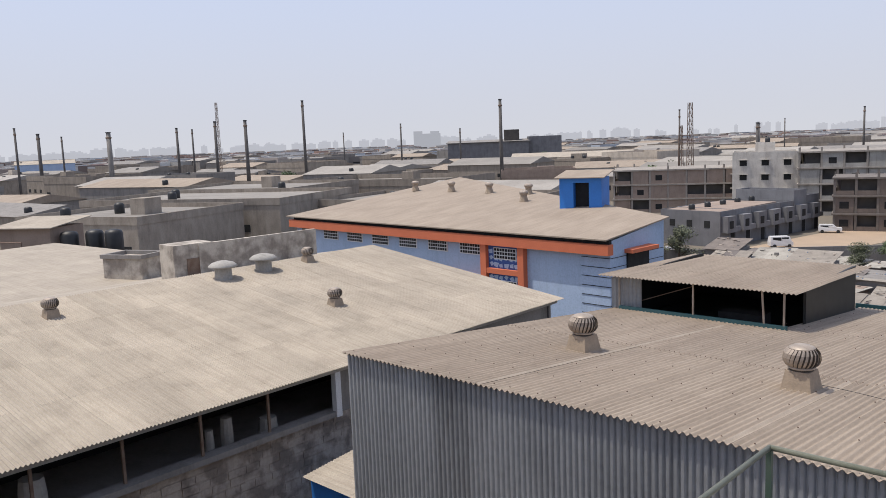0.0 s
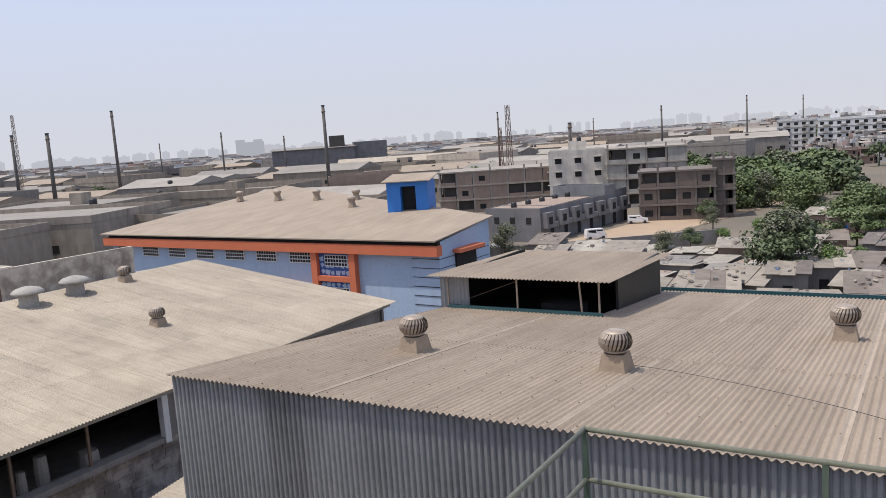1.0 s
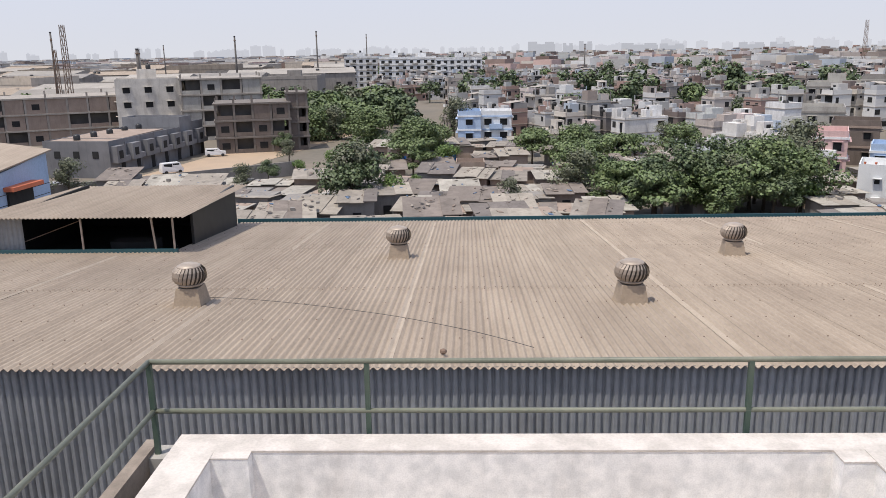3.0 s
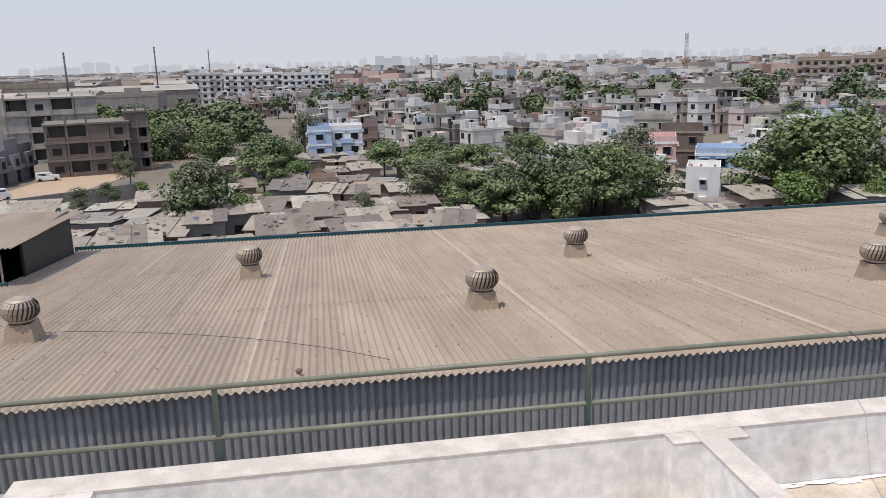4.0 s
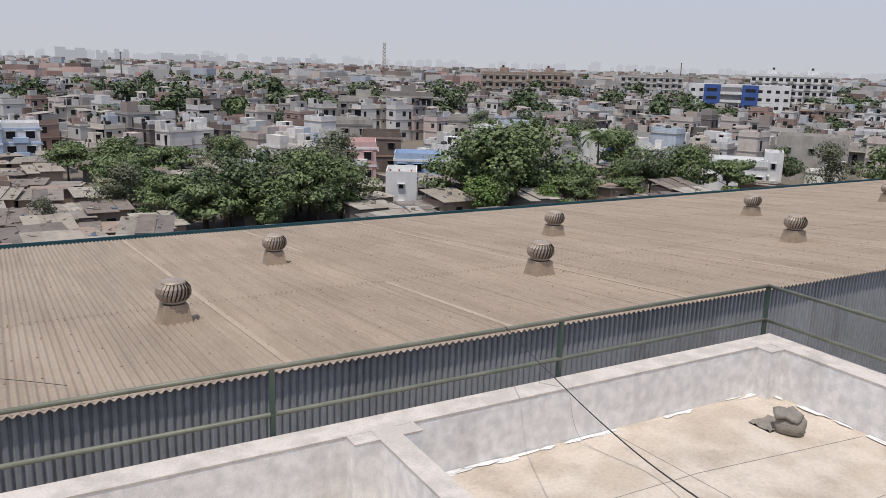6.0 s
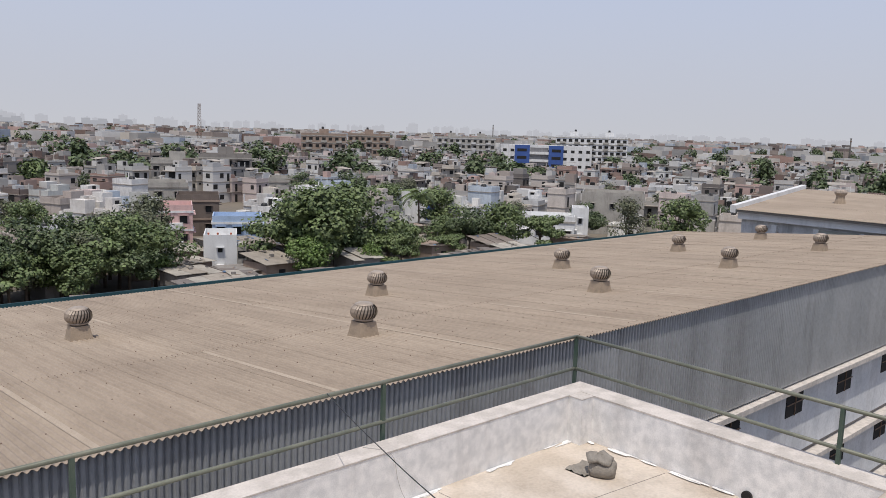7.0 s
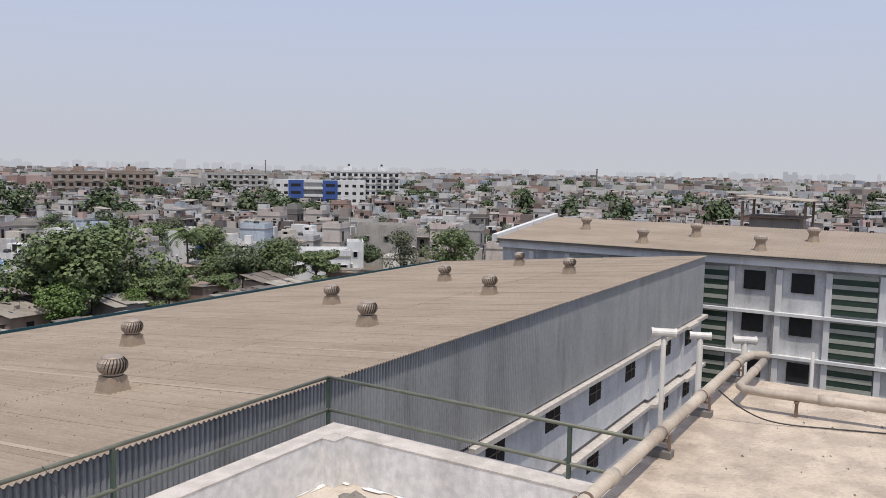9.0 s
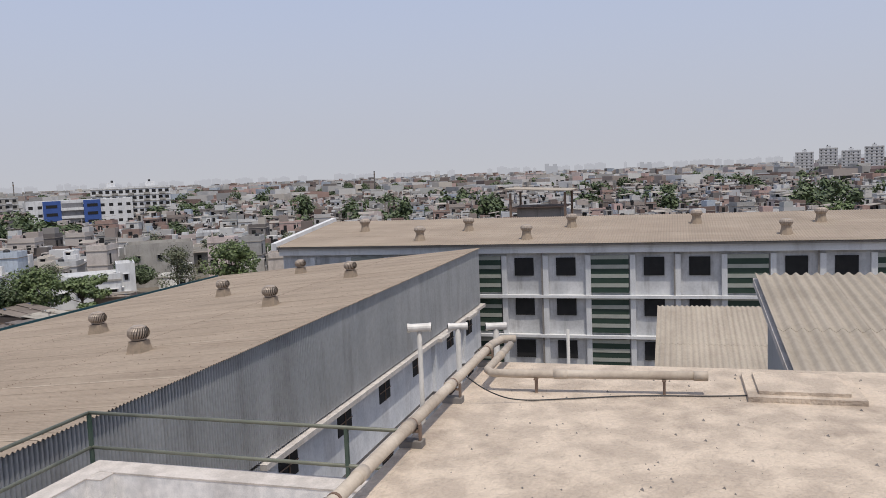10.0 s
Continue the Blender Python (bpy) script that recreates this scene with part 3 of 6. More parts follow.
tank_stand = thing("tank_stand", "tall steel tank stand with a flat sheet roof", "stand", pose(150, 25, 0, 0, 0, 0))
for sx in (-1, 1):
    for sy in (-1, 1):
        part("leg", box(sx * 5 - 0.2, sx * 5 + 0.2, sy * 5 - 0.2, sy * 5 + 0.2, 0, 16.0), RUST, tank_stand)
part("roof", Geo().plate([(-6, -6, 16.3), (6, -6, 16.3), (6, 6, 16.9), (-6, 6, 16.9)], 0.15), ROOF_PALE, tank_stand)
for z in (11.0, 13.2):
    part("platform", box(-5, 5, -5, 5, z, z + 0.2), RUST, tank_stand)
part("machine", box(-4, 4, -4, 4, 11.2, 13.1), CONCRETE_DARK, tank_stand)

# ---- things on the terrace ----
def cable(name, label, pts, r, mat=BLACK):
    """A sagging cable through the points, smoothed by halving the corners."""
    q = [Vector(p) for p in pts]
    for _ in range(3):
        q = [q[0]] + [v for a, b in zip(q, q[1:]) for v in (a * 0.75 + b * 0.25, a * 0.25 + b * 0.75)] + [q[-1]]
    ob = thing(name, label, "cable", pose(*pts[0]))
    part("cable_run", Geo().tube([tuple(v - Vector(pts[0])) for v in q], r, 6), mat, ob, smooth=True)
    return ob


cable("hanging_cable", "black cable from the railing to the upper roof", [(5.44, 9.55, 16.99), (4.91, 8.36, 17.16), (4.38, 7.17, 17.36), (3.81, 5.89, 17.58), (3.2, 4.52, 17.88), (2.45, 2.77, 18.42)], 0.005)
cable("roof_cable", "thin dark cable lying across the roof", [(7.0, 2.55, 18.66), (7.05, 2.38, 18.52), (7.15, 2.15, 18.412), (7.3, 1.7, 18.41), (7.5, 1.1, 18.41), (7.55, 0.4, 18.41), (7.72, -0.1, 18.41)], 0.006)
cable("thin_wire", "thin grey wire hanging over the parapet", [(5.9, 9.4, 16.21), (6.15, 9.05, 16.21), (6.19, 9.04, 15.8), (6.3, 8.95, 15.46), (6.42, 8.5, 15.455), (6.6, 7.85, 15.455), (6.3, 6.8, 15.455)], 0.004, PVC_GREY)
cable("roof_wire", "thin dark wire lying over the corrugated roof", [(x, y, shed_z(y) + 0.075) for x, y in ((-7.0, 20.7), (-6.16, 20.6), (-4.29, 19.85), (-2.28, 18.75), (-1.18, 17.93), (-0.16, 17.06), (0.75, 16.02))], 0.006)
bag = thing("cement_bag", "tied grey cement bag sagging on the terrace floor", "bag", pose(9.14, 7.95, FLOOR_Z))
gb = Geo().lathe([(0.13, 0.0), (0.185, 0.03), (0.20, 0.14), (0.185, 0.24), (0.15, 0.30), (0.10, 0.33)], 18)
gb.v = [(x * 1.1 * (1 + 0.12 * math.sin(9 * z + 3 * math.atan2(y, x))), y * (1 + 0.1 * math.cos(11 * z + 4 * math.atan2(y, x))), 0.7 * z) for x, y, z in gb.v]
SACK = surface("grey_sacking", (0.30, 0.275, 0.24), (0.22, 0.20, 0.175), 8, 0.95, 0.6, 60)
part("sack", gb, SACK, bag, smooth=True)
gc = Geo().lathe([(0.08, 0.30), (0.19, 0.33), (0.20, 0.38), (0.14, 0.44), (0.05, 0.46)], 16)
gc.v = [(x * (1 + 0.1 * math.sin(5 * math.atan2(y, x))) - 0.03, y * (1 + 0.15 * math.cos(3 * math.atan2(y, x))) + 0.03, 0.68 * z + 0.025 * math.sin(4 * math.atan2(y, x))) for x, y, z in gc.v]
part("folded_top", gc, SACK, bag, smooth=True)
rag = thing("sacking_rag", "crumpled grey sacking rag beside the bag", "rag", pose(9.1, 8.25, FLOOR_Z))
gr = Geo()
nx = 10
gr.add([(0.05 * i - 0.25, 0.04 * j - 0.2, 0.012 + 0.06 * abs(noise.noise((i * 0.6, j * 0.6, 3.0)))) for j in range(nx) for i in range(nx)], [(j * nx + i, j * nx + i + 1, (j + 1) * nx + i + 1, (j + 1) * nx + i) for j in range(nx - 1) for i in range(nx - 1)])
gr.add([(0.05 * i - 0.25, 0.04 * j - 0.2, 0.0) for j in (0, nx - 1) for i in (0, nx - 1)], [(0, 1, 3, 2)])
part("cloth", gr, SACK, rag, smooth=True)
part("drain_hole", Geo().tube([(9.99, 6.2, FLOOR_Z + 0.06), (10.05, 6.2, FLOOR_Z + 0.06)], 0.075, 14), SHADE_BLACK, own, "drain outlet with its shade painted black")
# whitewash drips along the foot of the low wall
rd = random.Random(12)
for k in range(48):
    if k < 28:
        x, y = rd.uniform(3.9, 9.9), 9.1 - rd.uniform(0.0, 0.09)
    else:
        x, y = 10.03 - rd.uniform(0.0, 0.08), rd.uniform(3.6, 8.8)
    a, b = rd.uniform(0.08, 0.32), rd.uniform(0.03, 0.07)
    if k >= 28:
        a, b = b, a
    ring = [(x + a * math.cos(t) * rd.uniform(0.6, 1.1), y + b * math.sin(t) * rd.uniform(0.6, 1.1), FLOOR_Z + 0.006) for t in [0.6 * j for j in range(10)]]
    part("whitewash_spill", Geo().plate([(min(px, 10.022), min(py, 9.092), pz + 0.0004 * k) for px, py, pz in ring], 0.004), WHITE, own)
for pts in ([(3.7, 6.4), (10.0, 6.3)], [(3.7, 7.75), (7.1, 7.7)], [(6.9, 9.0), (7.05, 6.4)], [(7.1, 7.7), (9.9, 7.4)], [(5.2, 6.4), (5.4, 3.0)]):
    (xa, ya), (xb, yb) = pts
    part("screed_joint", Geo().tube([(xa, ya, FLOOR_Z), (xb, yb, FLOOR_Z)], 0.006, 4), CONCRETE_DARK, own)
stone = thing("roof_stone", "small dark stone lying on the roof", "stone", pose(-0.94, 15.75, shed_z(15.75) + 0.05))
gs = Geo().lathe([(0.05, 0.0), (0.07, 0.03), (0.06, 0.07), (0.02, 0.09)], 7)
part("pebble", gs, RUST, stone)

# grit and small debris on the upper roof
rd = random.Random(3)
grit = Geo()
for k in range(700):
    x, y, s = rd.uniform(3.0, 8.4), rd.uniform(-3.0, 2.3), 0.003 + 0.016 * rd.random() ** 3
    grit.add([(x - s, y - s * 0.6, SLAB_Z), (x + s, y - s * 0.5, SLAB_Z), (x + s * 0.3, y + s, SLAB_Z), (x, y, SLAB_Z + s * 1.1)], [(0, 1, 3), (1, 2, 3), (2, 0, 3)])
tagged(part("roof_grit", grit, CONCRETE_DARK), "scattered grit and chips on the roof", "grit", kind="stuff")
# white edge along the gable of the striped building
part("barge_trim", Geo().plate([(-0.7, 33.45, 14.95), (12.2, 33.45, 16.3), (12.2, 33.9, 16.3), (-0.7, 33.9, 14.95)], 0.6), WHITE_FAR, mill, "white gable trim")


# ---- shed beside the long shed: one wide slope down to an open side ----
LB, LU = Vector((-28.2, 40.35, 11.0)), Vector((0.027, -0.9996, 0.0)).normalized()
LV = Vector((-LU.y, LU.x, 0)) * -1
LSHED = Matrix(((-LU.x, LV.x, 0, LB.x), (-LU.y, LV.y, 0, LB.y), (0, 0, 1, -0.51), (0, 0, 0, 1)))  # x back along the eave, y up the slope
# local x: 0 at the far end, negative towards the near end; local y: from the eave to the ridge
wide_shed = thing("wide_shed", "wide shed with a pale corrugated roof and dark open side", "shed", LSHED)
part("end_wall", Geo().prism([(-0.35, 0.3, 10.8), (-0.15, 0.3, 10.8), (-0.15, 16.0, 12.98), (-0.35, 16.0, 12.98)], 0, 0), CONCRETE_DARK, wide_shed)
part("low_wall", box(-45, -0.4, 0.35, 0.65, 0, 8.72), MASONRY, wide_shed, "rough stained masonry")
stone_rng, stones = random.Random(41), Geo()
for row_k in range(12):
    x, z = -44.9, 4.45 + 0.355 * row_k
    while x < -15.5:
        long = stone_rng.uniform(0.45, 1.05)
        if stone_rng.random() < 0.8:
            stones.box(x + 0.02, x + long - 0.02, 0.349 - stone_rng.uniform(0.008, 0.045), 0.36, z + stone_rng.uniform(0.01, 0.04), z + 0.345 - stone_rng.uniform(0.0, 0.04))
        x += long
tagged(part("stone", stones, MASONRY, wide_shed, "rough stained stones"), kind="stuff")
part("sill", box(-45, -17.0, 0.05, 0.66, 8.72, 8.95), CONCRETE_DARK, wide_shed)
part("fascia", box(-45, 0.1, -0.02, 0.1, 10.72, 10.9), CONCRETE, wide_shed, "pale grey eaves beam")
part("upper_wall", box(-16.6, -0.4, 0.4, 0.6, 8.72, 10.6), CONCRETE_DARK, wide_shed)
# black wall added to paint the darkness behind the open side
part("inner_wall", box(-45, -0.4, 6.0, 6.2, 0, 10.9), SHADE_BLACK, wide_shed, "inner wall painted black for the unlit interior")
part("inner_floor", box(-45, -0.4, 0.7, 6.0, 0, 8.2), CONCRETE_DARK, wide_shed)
part("corner_post", box(-17.2, -16.9, 0.0, 0.3, 8.7, 10.8), WHITE_FAR, wide_shed, "pale corner post")
pm = box(-0.05, 0.05, -0.05, 0.05, 8.9, 10.6).mesh("post", RUST)
for k in range(8):
    part("post", pm, None, wide_shed, at=pose(-20.5 - 3.1 * k, 0.4, 0))
for x, w, h in ((-22.0, 0.5, 0.9), (-22.8, 0.35, 0.6), (-20.0, 0.8, 0.35), (-29.5, 0.9, 1.0)):
    part("drum", Geo().lathe([(w * 0.5, 8.2), (w * 0.52, 8.3), (w * 0.52, 8.4 + h), (w * 0.45, 8.95 + h)], 10, x, 1.2), CONCRETE, wide_shed, "pale drum")
part("far_slope", Geo().plate([(-45, 16.1, 13.14), (0.2, 16.1, 13.14), (0.2, 34, 10.6), (-45, 34, 10.6)], 0.06), ROOF_PALE, wide_shed)

small_roof = thing("blue_lean_to", "small blue lean-to with a corrugated sheet roof", "lean-to", pose(-24.87, 21.22, -0.32))
part("lean_wall", box(-0.8, 4.5, -1.2, 4.0, 0, 7.3), BLUE, small_roof)


def squat_vent(k, kind, m):
    """Cowl or turbine on the wide shed roof."""
    if kind == "cowl":
        ob = thing("cowl_vent", "concrete-grey mushroom cowl vent", "roof vent", m, "mushroom cowls")
        part("throat", Geo().lathe([(0.62, -0.15), (0.6, 0.0), (0.58, 0.9)], 16), CONCRETE, ob, smooth=False)
        part("cowl", Geo().lathe([(0.6, 0.8), (0.98, 0.86), (1.0, 0.95), (0.75, 1.15), (0.3, 1.28), (0.02, 1.3)], 18), CONCRETE, ob, smooth=True)
    return ob


def wide_z(y):
    return 11.0 + 2.2 / 16 * y


for x, y in ((-13.2, 14.4), (-10.2, 14.6)):
    squat_vent(0, "cowl", LSHED @ pose(x, y, wide_z(y)) @ Matrix.Diagonal((0.85, 0.85, 0.85, 1)))
for x, y in ((-6.6, 14.8), (-11.4, 6.6), (-23.6, 13.2)):
    ob = copy_thing(first_vent, LSHED @ pose(x, y, wide_z(y) + 0.03))
    tagged(ob, "dark weathered turbine vent on a pale roof", group="turbine vents on the wide shed")

# ---- rooftop walls and sheds just behind the wide shed ----
cabin = thing("rooftop_cabin", "small concrete roof cabin with a sunken top", "cabin", pose(-57.08, 28.40, 10.52, 0, 0, 23.1) @ Matrix.Diagonal((0.66, 0.66, 0.7, 1)))
part("wall", box(-2.6, 2.6, -1.8, 1.8, 0, 2.9), ROOF_WALL, cabin)
part("rim", Geo().box(-2.8, 2.8, -2.0, -1.6, 2.9, 3.3).box(-2.8, 2.8, 1.6, 2.0, 2.9, 3.3).box(-2.8, -2.4, -1.6, 1.6, 2.9, 3.3).box(2.4, 2.8, -1.6, 1.6, 2.9, 3.3), CONCRETE_DARK, cabin, "dark raised rim")
boundary = thing("boundary_wall", "weathered grey concrete parapet wall with a door", "wall", pose(-46.80, 27.24, 10.93, 0, 0, 89.1))
part("wall", box(0.5, 9.6, -0.3, 0.0, 0, 3.25), ROOF_WALL, boundary)
part("door_pier", box(-1.2, 1.5, -0.2, 1.6, 0, 3.3), ROOF_WALL, boundary, "stained concrete pier")
part("door", box(-0.35, 0.75, -0.26, -0.2, 0.6, 2.4), RUST, boundary, "dark metal door")
pale = thing("pale_roof_shed", "low shed with a pale sunlit sheet roof", "shed", pose(-65.67, 23.03, -0.75, 0, 0, 9.1))
part("wall", box(-14, 14, -26, 11, 0, 11.5), CONCRETE, pale)
part("roof", Geo().plate([(15, -27, 11.7), (15, 12, 11.7), (-15, 12, 12.3), (-15, -27, 12.3)], 0.08), ROOF_PALE, pale)
shack = thing("rooftop_shack", "brown shack with a flat sheet roof", "shack", pose(-92.6, 35.1, 7.9, 0, 0, 29))
part("wall", box(-3.2, 3.2, -2.6, 2.6, 0, 4.6), BRICK, shack)
part("roof", Geo().plate([(-3.9, -3.3, 4.7), (3.9, -3.3, 4.7), (3.9, 3.3, 5.4), (-3.9, 3.3, 5.4)], 0.1), ROOF_PALE, shack)
part("frame", Geo().tube([(-3.2, -3.4, 0), (-3.2, -3.4, 3.2), (0.2, -3.4, 3.2), (0.2, -3.4, 0)], 0.08), RUST, shack)
for x, y in ((-88.2, 36.2), (-87.0, 38.4), (-85.0, 39.6)):
    ob = thing("water_tank", "dark plastic water tank on a roof", "water tank", pose(x, y, 9.3), "rooftop tanks")
    part("tank_body", Geo().lathe([(0.9, 0), (0.95, 0.2), (0.95, 2.3), (0.8, 2.6), (0.3, 2.75)], 14), BLACK, ob, smooth=True)

# ---- blue factory with an orange band ----
blue_f = thing("blue_factory", "light blue factory with orange band and grey sheet roof", "factory", pose(-44.28, 72.31, -0.88, 0, 0, -3.3))
BFW = 57.6
part("front_wall", Geo().prism([(-BFW, 0.2, 10), (0, 0.2, 10), (-0.6, 11.4, 11.2), (-BFW - 1, 36.4, 13.7)], 0, 0), BLUE_WALL, blue_f)
part("roof", Geo().plate([(-BFW - 1.2, -0.9, 10.32), (0.3, -0.9, 10.32), (-0.2, 11.9, 11.5), (-22, 21, 12.5), (-BFW - 1.2, 37, 14.05)], 0.14), ROOF, blue_f, "dusty grey sheet roof")
part("orange_band", box(-BFW - 0.8, 0.4, -0.75, 0.19, 8.65, 9.75), ORANGE, blue_f, "orange painted fascia band")
# solid black strip paints the shadow between band and roof
part("shadow_gap", box(-BFW, 0.2, -0.3, 0.19, 9.76, 10.15), SHADE_BLACK, blue_f)
grid = Geo().box(-1.75, 1.75, -0.02, 0.1, 0, 1.35)
jali = Geo()
for i in range(8):
    for j in range(3):
        jali.box(-1.62 + 0.42 * i, -1.32 + 0.42 * i, -0.06, 0.0, 0.12 + 0.42 * j, 0.42 + 0.42 * j)
gm, jm = grid.mesh("window", WHITE_FAR), jali.mesh("lattice", SHADE_BLACK)
for k in range(7):
    w = part("window", gm, None, blue_f, "pale lattice ventilator", at=pose(-54.4 + 5.72 * k, 0.1, 7.2))
    part("lattice", jm, None, w)
for x in (-17.4, -11.6):
    part("orange_pier", box(x - 0.45, x + 0.45, -0.5, 0.19, 0, 8.65), ORANGE, blue_f, "orange pier")
part("orange_lintel", box(-16.94, -12.06, -0.45, 0.19, 5.3, 5.9), ORANGE, blue_f)
part("orange_lintel", box(-24.0, -17.9, -1.2, 0.19, 3.4, 4.0), ORANGE, blue_f, "orange canopy edge")
part("mosaic_panel", box(-16.94, -12.06, 0.0, 0.19, 0.5, 8.6), DEEP_BLUE, blue_f, "blue mosaic pattern panel")
shard = Geo()
rs = random.Random(4)
for k in range(60):
    x, z, a, b = -16.55 + 0.78 * (k % 6) + 0.15 * rs.random(), 0.95 + 0.76 * (k // 6) + 0.15 * rs.random(), rs.random() * 3.14, 0.36 + 0.14 * rs.random()
    shard.add([(x + b * math.cos(a + q) , -0.03, z + b * 0.8 * math.sin(a + q)) for q in (0, 1.3, 2.6, 4.4)], [(3, 2, 1, 0)])
tagged(part("mosaic", shard, BLUE_WALL, blue_f, "pale blue mosaic shards"), kind="stuff")
for z in (3.2, 7.0):
    w = part("window", gm, None, blue_f, "pale lattice ventilator", at=pose(-14.3, -0.05, z))
    part("lattice", jm, None, w)
for k in range(8):
    part("groove", box(-3.6, 0.03, 0.15, 0.21, 1.2 + 1.0 * k, 1.26 + 1.0 * k), SHADE_BLACK, blue_f)
    part("groove", box(0.0, 0.02, 0.2, 10.5, 1.2 + 1.0 * k, 1.26 + 1.0 * k), SHADE_BLACK, blue_f)
part("side_door", box(-0.25, 0.05, 3.4, 7.4, 4.9, 8.4), SHADE_BLACK, blue_f, "door opening with its shade painted black")
part("side_canopy", box(-0.4, 0.9, 3.0, 8.0, 8.5, 8.9), ORANGE, blue_f, "orange door canopy")
boxr = thing("blue_roof_cabin", "bright blue sheet cabin on a factory roof", "cabin", pose(-58.21, 89.23, 10.48, 0, 0, 19.1))
part("wall", Geo().box(-2.7, -0.9, -2.2, 2.2, 0, 4.2).box(1.1, 2.7, -2.2, 2.2, 0, 4.2).box(-0.9, 1.1, -1.0, 2.2, 0, 4.2).box(-0.9, 1.1, -2.2, -1.0, 3.6, 4.2), BLUE, boxr)
part("opening", box(-0.88, 1.08, -1.15, -1.02, 0.2, 3.58), SHADE_BLACK, boxr)
part("roof", Geo().plate([(-3.2, -2.9, 4.3), (3.2, -2.9, 4.3), (3.2, 2.9, 5.0), (-3.2, 2.9, 5.0)], 0.1), ROOF, boxr)
for x, y in ((-97.5, 97.6), (-89.0, 97.4), (-80.5, 96.8), (-72.5, 96.2), (-69.1, 90.6)):
    z = 9.42 + 0.098 * (y - 72.3)
    ob = copy_thing(plain_vent, pose(x, y, z + 0.15))
    ob.scale = (1.3, 1.3, 1.3)
    tagged(ob, "pale turbine vent on the factory roof", group="turbine vents on the factory")


# ---- houses ----
def tub(g, x0, x1, y0, y1, z0, roof, top, t=0.15):
    """Walls with a parapet round a sunken roof, in one piece."""
    o = [(x0, y0), (x1, y0), (x1, y1), (x0, y1)]
    i = [(x0 + t, y0 + t), (x1 - t, y0 + t), (x1 - t, y1 - t), (x0 + t, y1 - t)]
    v = [(*p, z0) for p in o] + [(*p, top) for p in o] + [(*p, top) for p in i] + [(*p, roof) for p in i]
    f = [(12, 13, 14, 15)] + [(a * 4 + k, a * 4 + (k + 1) % 4, a * 4 + 4 + (k + 1) % 4, a * 4 + 4 + k) for a in range(3) for k in range(4)]
    return g.add(v, f)


def house_geo(rs, w, d, n, h=2.75):
    """Pieces of a plain concrete house: stepped walls, slab edges, windows and doors, roof tanks and sheet lean-tos."""
    wall, bands, wins, clutter = Geo(), Geo(), [], Geo()
    top = n * h
    tub(wall, -w / 2, w / 2, -d / 2, d / 2, 0, top, top + rs.choice((0.35, 0.8, 1.0)))
    if rs.random() < 0.75:
        a, b = rs.uniform(0.3, 0.7) * w, rs.uniform(0.3, 0.55) * d
        sx = rs.choice((-1, 1))
        x0, x1 = sorted((sx * (w / 2 - 0.02), sx * (w / 2 - a)))
        tub(wall, x0, x1, d / 2 - b, d / 2 - 0.02, top - 0.1, top + 2.0, top + rs.choice((2.1, 2.4)))
        wins.append((0, (x0 + x1) / 2, 0.42, top + 0.1, 1.9, b - d / 2))
    for k in range(rs.choice((2, 3, 4, 5))):
        a, b, z = rs.uniform(0.3, 1.1), rs.uniform(0.3, 0.9), rs.choice((0.5, 0.7, 1.0, 1.5))
        cx, cy = rs.uniform(-0.35, 0.35) * w, rs.uniform(-0.4, 0.1) * d
        tub(wall, cx - a, cx + a, cy - b, cy + b, top, top + z, top + z + 0.12)
    for sx in (-1, 1):
        if rs.random() < 0.5:
            wall.box(sx * w / 2 - 0.16 * (sx > 0), sx * w / 2 + 0.16 * (sx < 0), -d / 2, -d / 2 + 0.16, top, top + rs.uniform(1.3, 2.2))
    if rs.random() < 0.6:
        c, a, k = rs.uniform(-0.25, 0.25) * w, rs.uniform(0.9, 1.6), rs.randrange(n)
        tub(wall, c - a, c + a, -d / 2 - 1.0, -d / 2 + 0.05, k * h + 0.02 + h * (n > 1 and k == 0), k * h + h * (n > 1 and k == 0) + 0.2, k * h + h * (n > 1 and k == 0) + 1.0, 0.1)
    for k in range(1, n + 1):
        bands.box(-w / 2 - 0.12, w / 2 + 0.12, -d / 2 - rs.choice((0.12, 0.12, 0.9)), d / 2 + 0.1, k * h - 0.16, k * h - 0.02)
    for k in range(n):
        for face in range(4):
            span = w if face % 2 == 0 else d
            o = (d if face % 2 == 0 else w) / 2
            if face == 0 and rs.random() < 0.35:
                wins.append((face, rs.uniform(-0.2, 0.2) * span, span * 0.3, k * h + 0.9, 1.6, o))
                continue
            cnt = max(1, int(span / 2.1))
            for j in range(cnt):
                if rs.random() < 0.18:
                    continue
                c = (j + 0.5) / cnt * span - span / 2 + rs.uniform(-0.25, 0.25)
                ww, hh, zz = rs.choice(((0.5, 1.1, 0.95), (0.6, 1.25, 0.9), (0.42, 2.0, 0.05), (0.7, 1.2, 0.9), (0.3, 0.5, 1.7)))
                wins.append((face, c, ww, zz + k * h, hh, o))
    return wall, bands, wins, top


def win_box(g, face, c, ww, z, hh, o, grow=0.0, deep=0.03):
    a, b = -(o + deep), -(o - 0.12)
    lo, hi = c - ww - grow, c + ww + grow
    for x0, x1, y0, y1 in ([(lo, hi, a, b)], [(-b, -a, lo, hi)], [(lo, hi, -b, -a)], [(a, b, lo, hi)])[face]:
        g.box(x0, x1, y0, y1, z, z + hh)
    return g


TANK = Geo().lathe([(0.55, 0), (0.58, 0.1), (0.58, 1.1), (0.45, 1.3), (0.2, 1.38)], 10).mesh("tank_body", BLACK, True)


